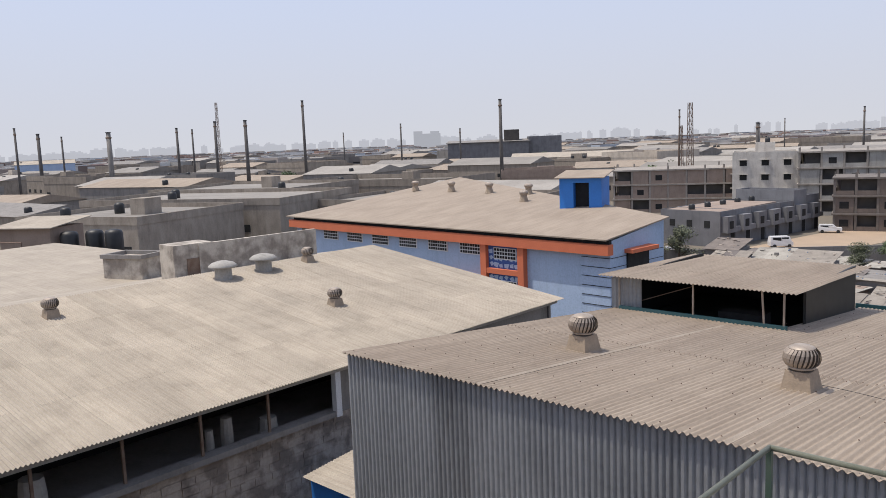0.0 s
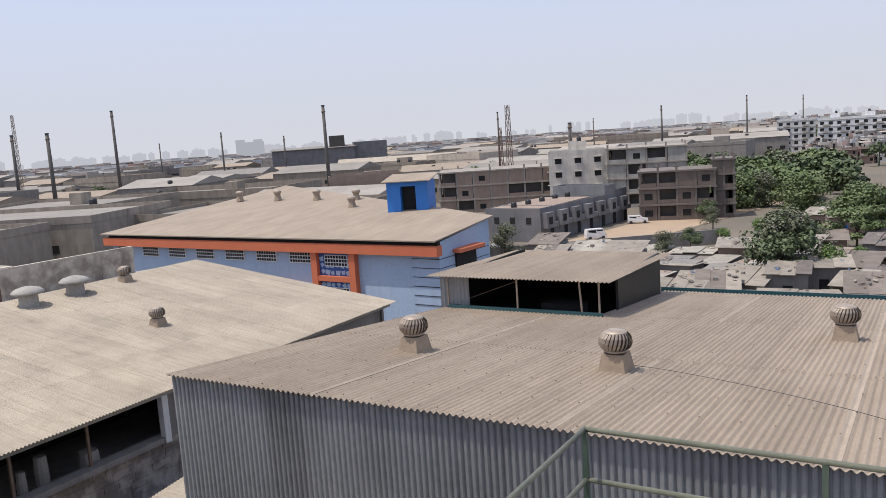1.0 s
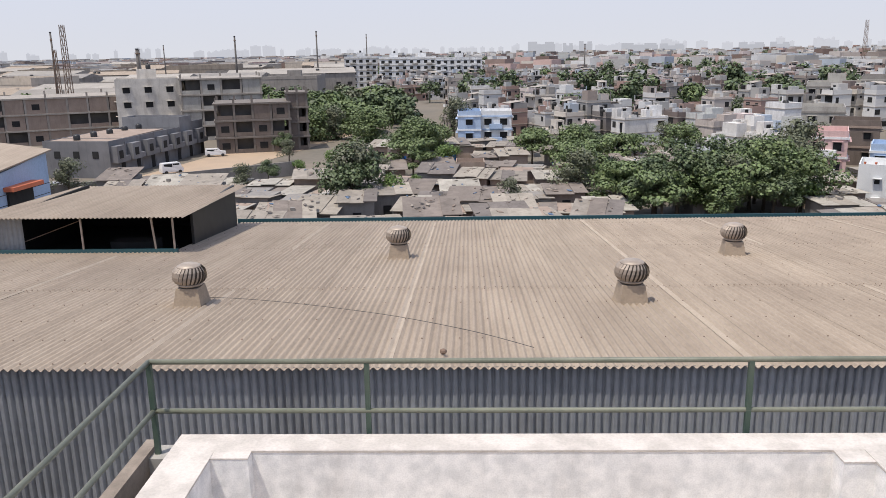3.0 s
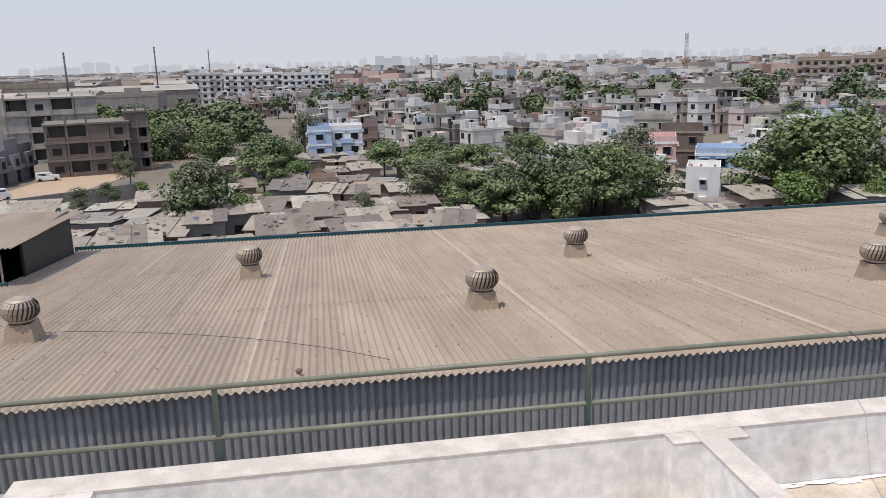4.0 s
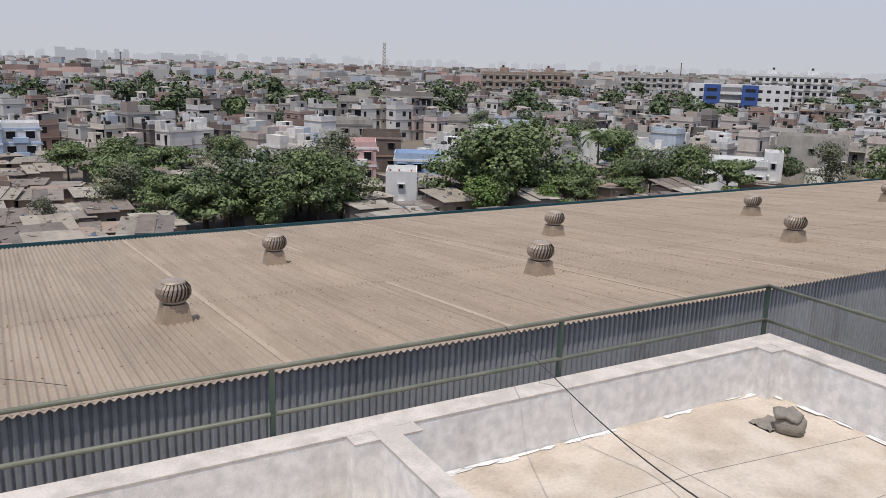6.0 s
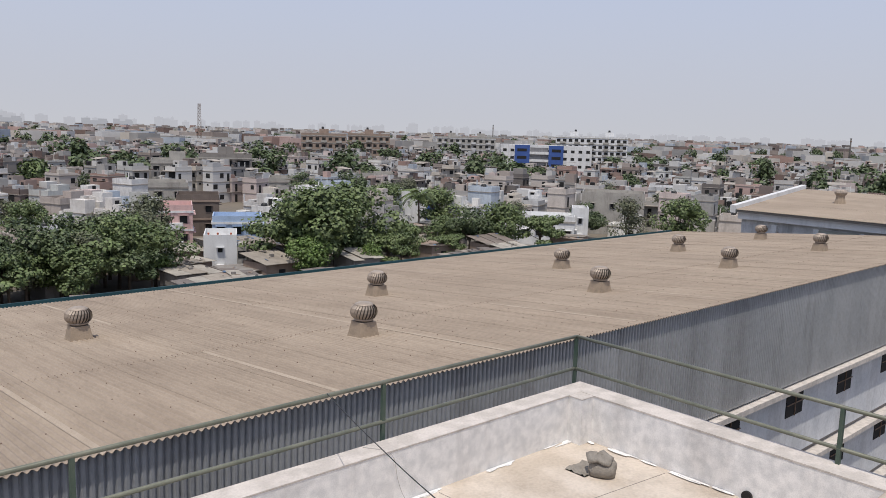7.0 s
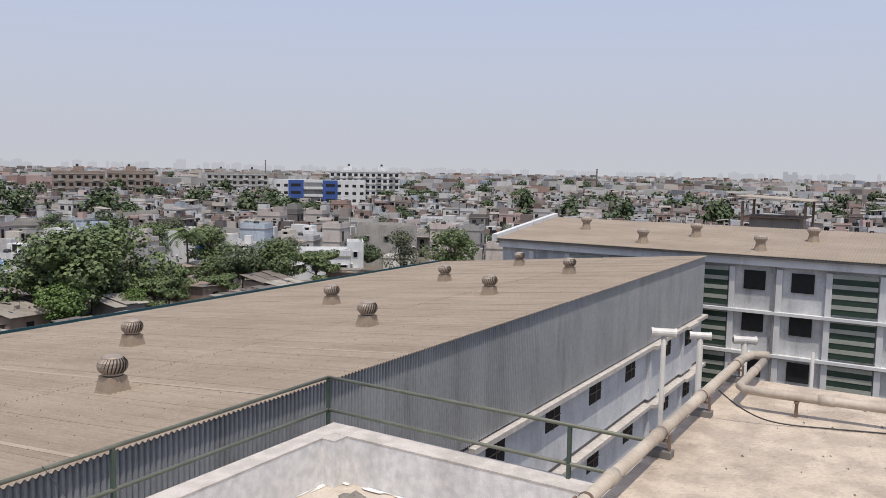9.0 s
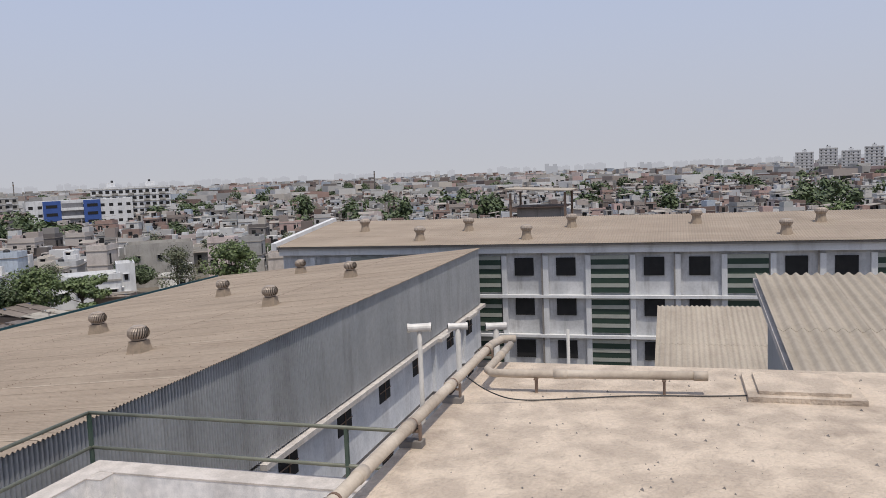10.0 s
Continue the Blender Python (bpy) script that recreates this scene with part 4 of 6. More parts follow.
def house(rs, w, d, n, material, label, group=""):
    ob = thing("house", label, "house", group=group)
    wall, bands, wins, top = house_geo(rs, w, d, n)
    part("wall", wall, material, ob)
    for k in range(n):
        part("floor_slab", Geo().add(bands.v[8 * k:8 * k + 8], box(0, 1, 0, 1, 0, 1).f), TERRACE_TOP, ob)
    for wn_ in wins:
        if wn_[0] == 2 or rs.random() < 0.33:
            continue
        # black box on the wall paints the shade of an opening
        q = part("window", win_box(Geo(), *wn_), SHADE_BLACK, ob)
        if rs.random() < 0.35:
            face, c, ww, z, hh, o = wn_
            part("sunshade", win_box(Geo(), face, c, ww, z + hh + 0.06, 0.08, o, 0.15, 0.45), TERRACE_TOP, q)
    part("roof_top", box(-w / 2 + 0.16, w / 2 - 0.16, -d / 2 + 0.16, d / 2 * 0.0 + 0.2, top + 0.0, top + 0.03), TERRACE_TOP, ob)
    if rs.random() < 0.6:
        part("water_tank", TANK, None, ob, "black plastic tank", at=pose(rs.uniform(-0.3, 0.3) * w, -0.1 * d, top))
    return ob


rs = random.Random(11)
KINDS = []
for k in range(14):
    n = (1, 2, 2, 1, 2, 2, 3, 1, 2, 2, 2, 1, 2, 1)[k]
    KINDS.append(house(rs, rs.uniform(3.6, 5.8), rs.uniform(4.6, 6.4), n, HOUSE, "plain flat-roofed %s-storey concrete house" % ("one", "two", "three")[n - 1], "houses of the quarter"))
used = set()
FREE = []


def clear(x, y, r=0):
    return all((x - a) ** 2 + (y - b) ** 2 > (q + r) ** 2 for a, b, q in FREE)


def polar(bearing, dist):
    return dist * math.sin(radians(bearing)), dist * math.cos(radians(bearing))


# ---- named buildings ----
def block(name, label, x, y, turn, w, d, n, h, material, win=(0.7, 1.3), step=3.2, band=None, balcony=False, cat="building", roofbits=True):
    """A larger block: walls with parapet, slab lines, a window for each bay with its sunshade, roof rooms and tanks."""
    ob = thing(name, label, cat, pose(x, y, 0, 0, 0, turn))
    FREE.append((x, y, 0.55 * max(w, d)))
    g = Geo()
    tub(g, -w / 2, w / 2, -d / 2, d / 2, 0, n * h, n * h + 0.9)
    part("wall", g, material, ob)
    r = random.Random(int(x * 7 + y))
    if roofbits:
        for k in range(max(1, int(w / 14))):
            cx = (k + 0.5) / max(1, int(w / 14)) * w - w / 2
            q = Geo()
            tub(q, cx - 2.2, cx + 2.2, -1.5, 3, n * h, n * h + 2.7, n * h + 3.0)
            part("stair_room", q, material, ob)
            part("water_tank", TANK, None, ob, "black plastic tank", at=pose(cx + r.uniform(-1, 1), 0.5, n * h + 2.7))
    for k in range(n):
        if band:
            part("slab_edge", box(-w / 2 - 0.15, w / 2 + 0.15, -d / 2 - 0.15, d / 2 + 0.15, (k + 1) * h - 0.4, (k + 1) * h - 0.05), band, ob)
        for face in (0, 1, 3):
            out = radians(turn + (-90, 0, 90, 180)[face])
            if x * math.cos(out) + y * math.sin(out) > 0:
                continue
            span = w if face % 2 == 0 else d
            cnt = max(1, int(span / step))
            for j in range(cnt):
                c = (j + 0.5) / cnt * span - span / 2
                o = (d if face % 2 == 0 else w) / 2
                # window shade is painted as a black box on the wall
                q = part("window", win_box(Geo(), face, c, win[0], k * h + (h - win[1]) / 2, win[1], o), SHADE_BLACK, ob)
                if math.hypot(x, y) < 260:
                    part("sunshade", win_box(Geo(), face, c, win[0], k * h + (h + win[1]) / 2 + 0.05, 0.1, o, 0.2, 0.5), material, q)
        if balcony:
            for j in range(max(1, int(w / 7))):
                c = (j + 0.5) / max(1, int(w / 7)) * w - w / 2
                part("balcony", box(c - 1.4, c + 1.4, -d / 2 - 1.0, -d / 2, k * h, k * h + 1.0), band or material, ob)
    return ob


INNER = surface("core_shade_and_tower_grey", (0.07, 0.065, 0.06), (0.10, 0.09, 0.08), 0.5, 0.95)


def skeleton(name, label, x, y, turn, w, d, n, h, bay=4.5, fill=BRICK, frame_m=CONCRETE, open_rate=0.45, seed=3, slope=None):
    """Unfinished block: columns, slabs, brick infill here and there, dark openings."""
    ob = thing(name, label, "building", pose(x, y, 0, 0, 0, turn))
    FREE.append((x, y, 0.6 * max(w, d)))
    r = random.Random(seed)
    # solid core whose dark colour paints the shade behind the open floors
    part("core", box(-w / 2 + 1.2, w / 2 - 1.2, -d / 2 + 1.2, d / 2 - 1.2, 0, n * h - 0.3), INNER, ob, "solid core painted with interior shade")
    for k in range(n):
        part("floor_slab", box(-w / 2 - 0.25, w / 2 + 0.25, -d / 2 - 0.25, d / 2 + 0.25, (k + 1) * h - 0.35, (k + 1) * h), frame_m, ob)
    for face in range(4):
        span, o = ((w, d) if face % 2 == 0 else (d, w))
        cnt = max(2, round(span / bay))
        for j in range(cnt + 1):
            c = j / cnt * span - span / 2
            if face in (1, 3) and j in (0, cnt):
                continue
            part("column", win_box(Geo(), face, c * (1 - 0.4 / span), 0.22, 0, n * h + r.choice((0, 0.9)), o / 2, 0, 0.02), frame_m, ob)
        for k in range(n):
            for j in range(cnt):
                c = (j + 0.5) / cnt * span - span / 2
                g = span / cnt / 2 - 0.25
                if r.random() > open_rate:
                    part("infill", win_box(Geo(), face, c, g, k * h, h - 0.35, o / 2, 0, -0.05), fill, ob)
                    if r.random() < 0.5:
                        part("opening", win_box(Geo(), face, c, 0.8, k * h + 0.9, 1.3, o / 2, 0, -0.02), SHADE_BLACK, ob)
                else:
                    part("half_wall", win_box(Geo(), face, c, g, k * h, 0.9, o / 2, 0, -0.05), fill, ob)
    return ob


RAW = surface("raw_frame_concrete", (0.36, 0.325, 0.285), (0.27, 0.24, 0.21), 0.5, 0.92, 0.4, 8, stain=0.6)
DIM_FRAME = surface("grey_brown_frame", (0.20, 0.175, 0.155), (0.15, 0.13, 0.115), 0.5, 0.92, 0.4, 8, stain=0.4)
DIM_BRICK = surface("dark_brown_brick", (0.135, 0.108, 0.092), (0.18, 0.145, 0.125), 0.5, 0.92, 0.4, 8, stain=0.4)
skeleton("unfinished_block", "unfinished three-storey brick and concrete frame building", -99, 194, 28, 31, 18, 3, 3.6, bay=4.4, fill=BRICK, frame_m=RAW, open_rate=0.35, seed=2)
block("unfinished_block", "pale plastered unfinished block with dark openings", -77.5, 197, 22, 14.5, 12, 4, 3.4, PLASTER, (0.8, 1.3), 4.6)
skeleton("unfinished_block", "tall grey concrete frame building with open floors", -60.5, 200, 17, 18.5, 18, 4, 3.6, fill=CONCRETE, frame_m=RAW, open_rate=0.5, seed=5)
skeleton("unfinished_block", "dark brick frame building under construction", -45.5, 171, 15, 15, 12, 3, 3.4, bay=3.6, fill=DIM_BRICK, frame_m=DIM_FRAME, open_rate=0.35, seed=8)
skeleton("stair_tower", "grey brick stair tower beside a frame building", -36.5, 173, 14, 4.2, 8, 4, 3.0, fill=DIM_BRICK, frame_m=DIM_FRAME, open_rate=0.1, seed=9)
SLATE = surface("slate_paint", (0.235, 0.235, 0.245), (0.17, 0.17, 0.18), 0.4, 0.9, stain=0.4)
SLATE_DARK = surface("dark_slate_paint", (0.145, 0.145, 0.152), (0.19, 0.19, 0.2), 0.4, 0.9, stain=0.4)
row = thing("row_houses", "grey row houses with boxed upper bays", "houses", pose(-61.9, 146.6, 0, 0, 0, 82.5))
FREE.append((-61.9, 148, 17))
for k in range(7):
    x = -13.5 + 5.0 * k
    g = Geo()
    tub(g, x, x + 4.9, -4, 8, 0, 5.7, 6.2 + (k == 5) * 1.9 + (k == 6) * 0.7)
    paint = SLATE if k % 2 else SLATE_DARK
    part("unit_wall", g, paint, row, "slate-grey painted wall")
    part("bay", box(x + 0.4, x + 3.0, -5.2, -4.02, 2.5, 5.3), paint, row)
    part("balcony", box(x + 3.1, x + 4.8, -5.0, -4.02, 2.5, 3.4), paint, row)
    part("window", box(x + 1.0, x + 2.2, -5.26, -5.18, 3.2, 4.5), SHADE_BLACK, row)
    part("window", box(x + 3.4, x + 4.5, -4.06, -3.9, 3.5, 5.0), SHADE_BLACK, row)
    part("door", box(x + 3.3, x + 4.5, -4.06, -3.9, 0, 2.2), SHADE_BLACK, row)
    part("water_tank", TANK, None, row, "black plastic tank", at=pose(x + 2.2, 3.0, 5.75))
for y in (-1.5, 2.0, 5.5):
    part("window", box(-13.56, -13.4, y - 0.55, y + 0.55, 3.3, 4.5), SHADE_BLACK, row)
part("rubble", Geo().plate([(-13, -3.5, 6.1), (6, -3.5, 6.4), (6, 7.5, 6.3), (-13, 7.5, 6.1)], 0.5), BRICK, row, "brick rubble on the roof")
block("apartment_block", "white apartment block with roof rooms", -58.6, 455, 7, 18, 12, 5, 3.2, GREYWALL, (0.9, 1.5), 3.4, CONCRETE, True)
block("apartment_block", "white apartment block with water tanks", -31.5, 440, 4, 30, 12, 5, 3.1, WHITE_FAR, (0.9, 1.5), 3.4, CONCRETE, True)
block("apartment_block", "white apartment block with recessed balconies", -4.2, 432, 0, 24, 12, 5, 3.0, GREYWALL, (0.9, 1.5), 3.2, WHITE_FAR, True)
block("blue_house", "pale blue two-storey house", 0.1, 182, 0, 5.0, 8, 2, 3.0, BLUE_WALL, (0.75, 1.2), 2.6, WHITE_FAR, cat="house", roofbits=False)
block("blue_house", "blue and white terraced house", 6.1, 184, -2, 6.9, 8, 2, 2.9, WHITE_FAR, (0.8, 1.4), 3.1, BLUE_WALL, True, cat="house", roofbits=False)
block("apartment_block", "weathered grey four-storey apartment block", 98.0, 222, -24, 14, 14, 3, 3.05, CONCRETE, (0.75, 1.3), 2.8, CONCRETE_DARK, True)
block("apartment_block", "weathered grey block with open galleries", 114, 224, -28, 15, 13, 3, 3.5, CONCRETE_DARK, (1.8, 1.9), 4.9, CONCRETE, False)
block("apartment_block", "brick-red apartment block with pale stairs", 216, 324, -34, 21, 14, 5, 3.25, BRICK, (0.8, 1.4), 3.0, CONCRETE, True)
block("apartment_block", "brick-red apartment block with balconies", 248, 331, -37, 21, 14, 5, 3.3, BRICK, (0.8, 1.4), 3.0, CONCRETE, True)
block("pink_house", "pink two-storey house with balconies", 56.8, 131, -24, 5.8, 8, 2, 3.0, surface("pink_paint", (0.62, 0.42, 0.40), (0.55, 0.38, 0.36), 0.4, 0.9, stain=0.4), (0.6, 1.3), 2.2, WHITE_FAR, True, cat="house", roofbits=False)
block("brown_house", "dark brown brick house with a flat roof", 65.8, 141, -26, 7.4, 8, 2, 3.3, DIM_BRICK, (0.5, 1.1), 3.2, BRICK, cat="house", roofbits=False)
wn_h = block("white_house", "narrow white house with a blue roof storey", 51.0, 102.8, -28, 4.3, 7, 2, 2.35, WHITE_FAR, (0.3, 0.6), 6, None, cat="house", roofbits=False)
part("side_bay", box(2.16, 3.4, -3.4, 2.5, 0, 3.9), CONCRETE, wn_h, "grey side bay with open landings")
for k in range(2):
    part("landing", box(2.3, 3.3, -3.46, -3.3, 0.5 + 1.9 * k, 1.5 + 1.9 * k), SHADE_BLACK, wn_h)
for k in range(3):
    part("pot", Geo().lathe([(0.1, 0), (0.15, 0.22), (0.14, 0.26)], 8, (-1.5, -0.3, 1.4)[k], -3.35), ORANGE, wn_h, "terracotta pot on the parapet", at=pose(0, 0, 5.6))
block("blue_house", "house with a bright blue upper wall", 60.5, 116, -28, 7.4, 6, 2, 2.7, BLUE_WALL, (0.6, 1.2), 2.4, WHITE_FAR, cat="house", roofbits=False)
ww_h = block("white_house", "house with a blank white side wall", 114.5, 138.5, -40, 7.8, 8, 2, 3.15, WHITE_FAR, (0.01, 0.02), 20, None, cat="house", roofbits=False)
part("blue_return", box(3.92, 6.2, -3.2, 3.0, 0, 6.3), DEEP_BLUE, ww_h, "deep blue side wall")
bw = block("blue_white_building", "white four-storey building with deep blue balcony bays", 292.5, 251, -50, 42, 12, 4, 3.45, WHITE_FAR, (0.85, 1.3), 3.5, None, False, roofbits=False)
for x0, x1 in ((-14.6, -7.6), (1.2, 8.0)):
    part("blue_bay", box(x0, x1, -6.8, -6.05, 0, 14.6), DEEP_BLUE, bw, "deep blue painted bay")
for x0, x1, k in ((x0, x1, k) for x0, x1 in ((-13.4, -9.0), (2.6, 6.8)) for k in range(4)):
    part("bay_window", box(x0, x1, -6.86, -6.78, 3.45 * k + 1.3, 3.45 * k + 2.6), SHADE_BLACK, bw)
for k in range(4):
    part("balcony", box(-7.6, 1.2, -7.2, -6.05, 3.45 * k + 0.1, 3.45 * k + 1.2), WHITE_FAR, bw)
    # grey strip on the wall paints balcony shade; nothing is recessed
    part("recess", box(-7.4, 1.0, -6.2, -5.95, 3.45 * k + 1.2, 3.45 * k + 3.2), SLATE, bw, "grey strip painting the shade behind a balcony")
block("apartment_block", "dark grey five-storey apartment block", 330, 345, -43, 34, 14, 5, 3.2, CONCRETE, (0.9, 1.5), 3.4, GREYWALL, True)
block("apartment_block", "white apartment block with narrow bays", 336, 258, -53, 36, 13, 6, 3.1, WHITE_FAR, (0.9, 1.5), 3.0, CONCRETE, True)
block("white_house", "long low white house with a raised end", 113.5, 99, -50, 12.6, 7, 1, 4.6, WHITE_FAR, (0.6, 1.0), 2.4, CONCRETE, cat="house", roofbits=False)
block("white_house", "narrow white house end with a parapet", 119.5, 94.5, -50, 3.0, 6, 2, 3.0, WHITE_FAR, (0.3, 1.0), 2.4, None, cat="house", roofbits=False)
block("grey_house", "plain grey concrete house", 139.5, 101.5, -55, 12.6, 9, 2, 3.9, CONCRETE, (0.45, 1.0), 4, None, cat="house", roofbits=False)
block("white_house", "white house with two dark windows", 32.6, 212, -9, 9.4, 8, 2, 2.8, WHITE_FAR, (0.8, 1.1), 3.6, CONCRETE, cat="house", roofbits=False)
block("white_house", "tall narrow white house", 96, 381, -14, 7.6, 8, 3, 2.7, WHITE_FAR, (0.6, 1.0), 3.4, None, cat="house", roofbits=False)
block("brick_hut", "small brick house without plaster", 0.0, 122, 0, 4.3, 4.5, 1, 2.9, BRICK, (0.01, 0.02), 9, None, cat="hut", roofbits=False)
for k, (b, n) in enumerate(((98.0, 10), (99.4, 11), (100.7, 10), (102.0, 11), (103.3, 10))):
    x, y = polar(b, 900)
    block("tower_block", "grey tower block of flats with balconies", x, y, -b, 17, 16, n - 2, 3.1, GREYWALL, (0.7, 1.1), 4.2, CONCRETE, False)
for b, d_ in ((22.5, 185), (31.5, 205), (37, 235), (58, 215)):
    x, y = polar(b, d_)
    block("grey_house", "bare grey concrete house", x, y, -b, 12, 10, 2, 3.4, CONCRETE if b < 40 else GREYWALL, (0.7, 1.3), 3.4, CONCRETE_DARK, cat="house", roofbits=False)
# road and yard by the row houses
lane = Geo().plate([(-72, 110, 0.05), (-50, 124, 0.05), (-40, 146, 0.05), (-28, 200, 0.05), (-26, 214, 0.05), (-38, 206, 0.05), (-50, 170, 0.05), (-56, 134, 0.05), (-76, 118, 0.05)], 0.04)
thing("lane", "dusty orange dirt lane", "road", kind="structure", data=lane.mesh("lane", surface("orange_dust", (0.43, 0.32, 0.225), (0.36, 0.275, 0.2), 0.15, 0.95)))
yard = thing("yard_wall", "low grey yard wall", "wall", pose(-46.68, 120.35, 0, 0, 0, 37.1))
part("wall", box(-24, 22, -0.15, 0.15, 0, 2.4), CONCRETE_DARK, yard)

# ---- vehicles ----
TYRE, CARWHITE = BLACK, surface("white_car_paint", (0.75, 0.75, 0.75), (0.7, 0.7, 0.7), 1, 0.3)


def car(m, long, high, label, van):
    ob = thing("parked_van" if van else "parked_car", label, "van" if van else "car", m)
    w = 0.8
    ring = [(-long / 2, 0.35), (long / 2, 0.35), (long / 2, 0.95), (long / 2 - (0.25 if van else 0.9), 1.05), (long / 2 - (0.6 if van else 1.5), high), (-long / 2 + 0.15, high), (-long / 2, 1.0)]
    n = len(ring)
    g = Geo().add([(x, s * w * (1 if z < 1.1 else 0.9), z) for s in (-1, 1) for x, z in ring], [tuple(range(n)), tuple(range(n, 2 * n))[::-1]] + [(i, n + i, n + (i + 1) % n, (i + 1) % n) for i in range(n)])
    part("body", g, CARWHITE, ob)
    for s in (-1, 1):
        for x0, x1 in ((-long / 2 + 0.35, -0.1), (0.0, long / 2 - (0.7 if van else 1.6))):
            part("side_window", box(x0, x1, s * 0.72 - 0.04, s * 0.72 + 0.06 * s + 0.02, 1.1, high - 0.15), GLASS, ob)
        for x in (-long / 2 + 0.65, long / 2 - 0.65):
            part("wheel", Geo().tube([(x, s * 0.68, 0.31), (x, s * 0.86, 0.31)], 0.31, 14), TYRE, ob)
    return ob


car(pose(-51.3, 137.4, 0.05, 0, 0, 40), 3.7, 1.9, "white van parked on a dirt lane", True)
car(pose(-50.6, 160, 0.05, 0, 0, 20), 4.0, 1.6, "white car parked on a dirt lane", False)
car(pose(-62.2, 119.8, 0.05, 0, 0, 50), 4.2, 1.6, "white car beside the factory", False)
car(pose(-39.0, 178, 0.05, 0, 0, 60), 4.0, 1.6, "pale car beside a frame building", False)

# ---- industrial sheds towards the chimneys ----
rs = random.Random(23)


def works(x, y, turn, w, d, h, label, wall_m, roof_m, gable):
    ob = thing("factory_shed", label, "shed", pose(x, y, 0, 0, 0, turn), "factory sheds of the estate")
    part("wall", box(-w / 2, w / 2, -d / 2, d / 2, 0, h), wall_m, ob)
    if gable:
        rise = 0.09 * d
        part("roof", Geo().add([(-w / 2 - 0.4, -d / 2 - 0.4, h), (w / 2 + 0.4, -d / 2 - 0.4, h), (w / 2 + 0.4, 0, h + rise), (-w / 2 - 0.4, 0, h + rise), (-w / 2 - 0.4, d / 2 + 0.4, h), (w / 2 + 0.4, d / 2 + 0.4, h)],
                               [(0, 1, 2, 3), (3, 2, 5, 4), (0, 3, 4), (1, 5, 2), (0, 4, 5, 1)]), roof_m, ob)
    else:
        g = Geo()
        tub(g, -w / 2 - 0.1, w / 2 + 0.1, -d / 2 - 0.1, d / 2 + 0.1, h - 0.5, h + 0.01, h + rs.choice((0.8, 1.4, 2.2)), 0.25)
        part("parapet", g, wall_m, ob)
        part("roof_top", box(-w / 2 + 0.3, w / 2 - 0.3, -d / 2 + 0.3, d / 2 - 0.3, h, h + 0.05), roof_m, ob)
    for j in range(rs.choice((0, 1, 2))):
        part("water_tank", TANK, None, ob, "black plastic tank", at=pose(rs.uniform(-0.4, 0.4) * w, rs.uniform(-0.4, 0.1) * d, h + 0.02) @ Matrix.Diagonal((1.5, 1.5, 1.4, 1)))
    if not gable and rs.random() < 0.5:
        q = rs.uniform(1.5, 3.5)
        part("roof_room", box(w * 0.1 - q, w * 0.1 + q, -2, 2, h, h + 2.8), wall_m, ob)
    cnt = int(w / 5)
    for j in range(cnt):
        if math.hypot(x, y) < 420 and rs.random() < 0.5:
            c = (j + 0.5) / cnt * w - w / 2
            part("window", box(c - 1.1, c + 1.1, -d / 2 - 0.04, -d / 2 + 0.1, h * 0.45, h * 0.45 + 1.4), SHADE_BLACK, ob)
    return ob


SHEDS = [(-112, 118, 12, 44, 26, 8.5, 0), (-150, 92, 24, 46, 30, 10, 0), (-135, 66, 20, 26, 26, 9.5, 0), (-120, 148, 10, 34, 26, 8, 1), (-175, 118, 22, 40, 34, 10, 0), (-168, 160, 15, 48, 30, 9, 0),
         (-118, 262, 8, 50, 30, 7, 1)]
for x, y, turn, w, d, h, gb in SHEDS:
    works(x, y, turn, w, d, h, "stained concrete factory shed with a dusty roof", rs.choice((WORKS_GREY, WORKS_BROWN)), rs.choice((ROOF_GREY, ROOF_GREY)), gb)
    FREE.append((x, y, 0.5 * max(w, d)))
for x, y, turn, w, d, h, gb, wall_m, roof_m in ((-272, 402, 34, 70, 34, 7.5, 1, BEIGE, ROOF_PALE), (-184, 312, 31, 41, 26, 6.0, 1, CONCRETE, ROOF), (-169, 229, 37, 25, 20, 7.0, 0, BRICK, ROOF_GREY)):
    works(x, y, turn, w, d, h, "factory hall with a dusty pale sheet roof", wall_m, roof_m, gb)
    FREE.append((x, y, 0.5 * max(w, d)))
mill_works = thing("dark_works", "dark stepped works building beside a tall chimney", "factory", pose(-352, 428, 0, 0, 0, 40))
part("hall", box(-32, 22, -14, 14, 0, 17.5), SLATE_DARK, mill_works)
part("hall_roof", Geo().plate([(-33, -15, 17.9), (23, -15, 17.9), (23, 15, 19.2), (-33, 15, 19.2)], 0.3), CONCRETE_DARK, mill_works)
part("tower", box(6, 16, -8, 8, 17.5, 25.5), INNER, mill_works, "dark tower")
part("annex", box(22, 44, -10, 12, 0, 20.5), SLATE_DARK, mill_works)
FREE.append((-352, 428, 34))
works(-582, 218.5, 69, 37, 26, 14.6, "blue-painted factory hall with a pale roof", BLUE_WALL, ROOF_PALE, 1)
FREE.append((-582, 218.5, 26))
count = 0
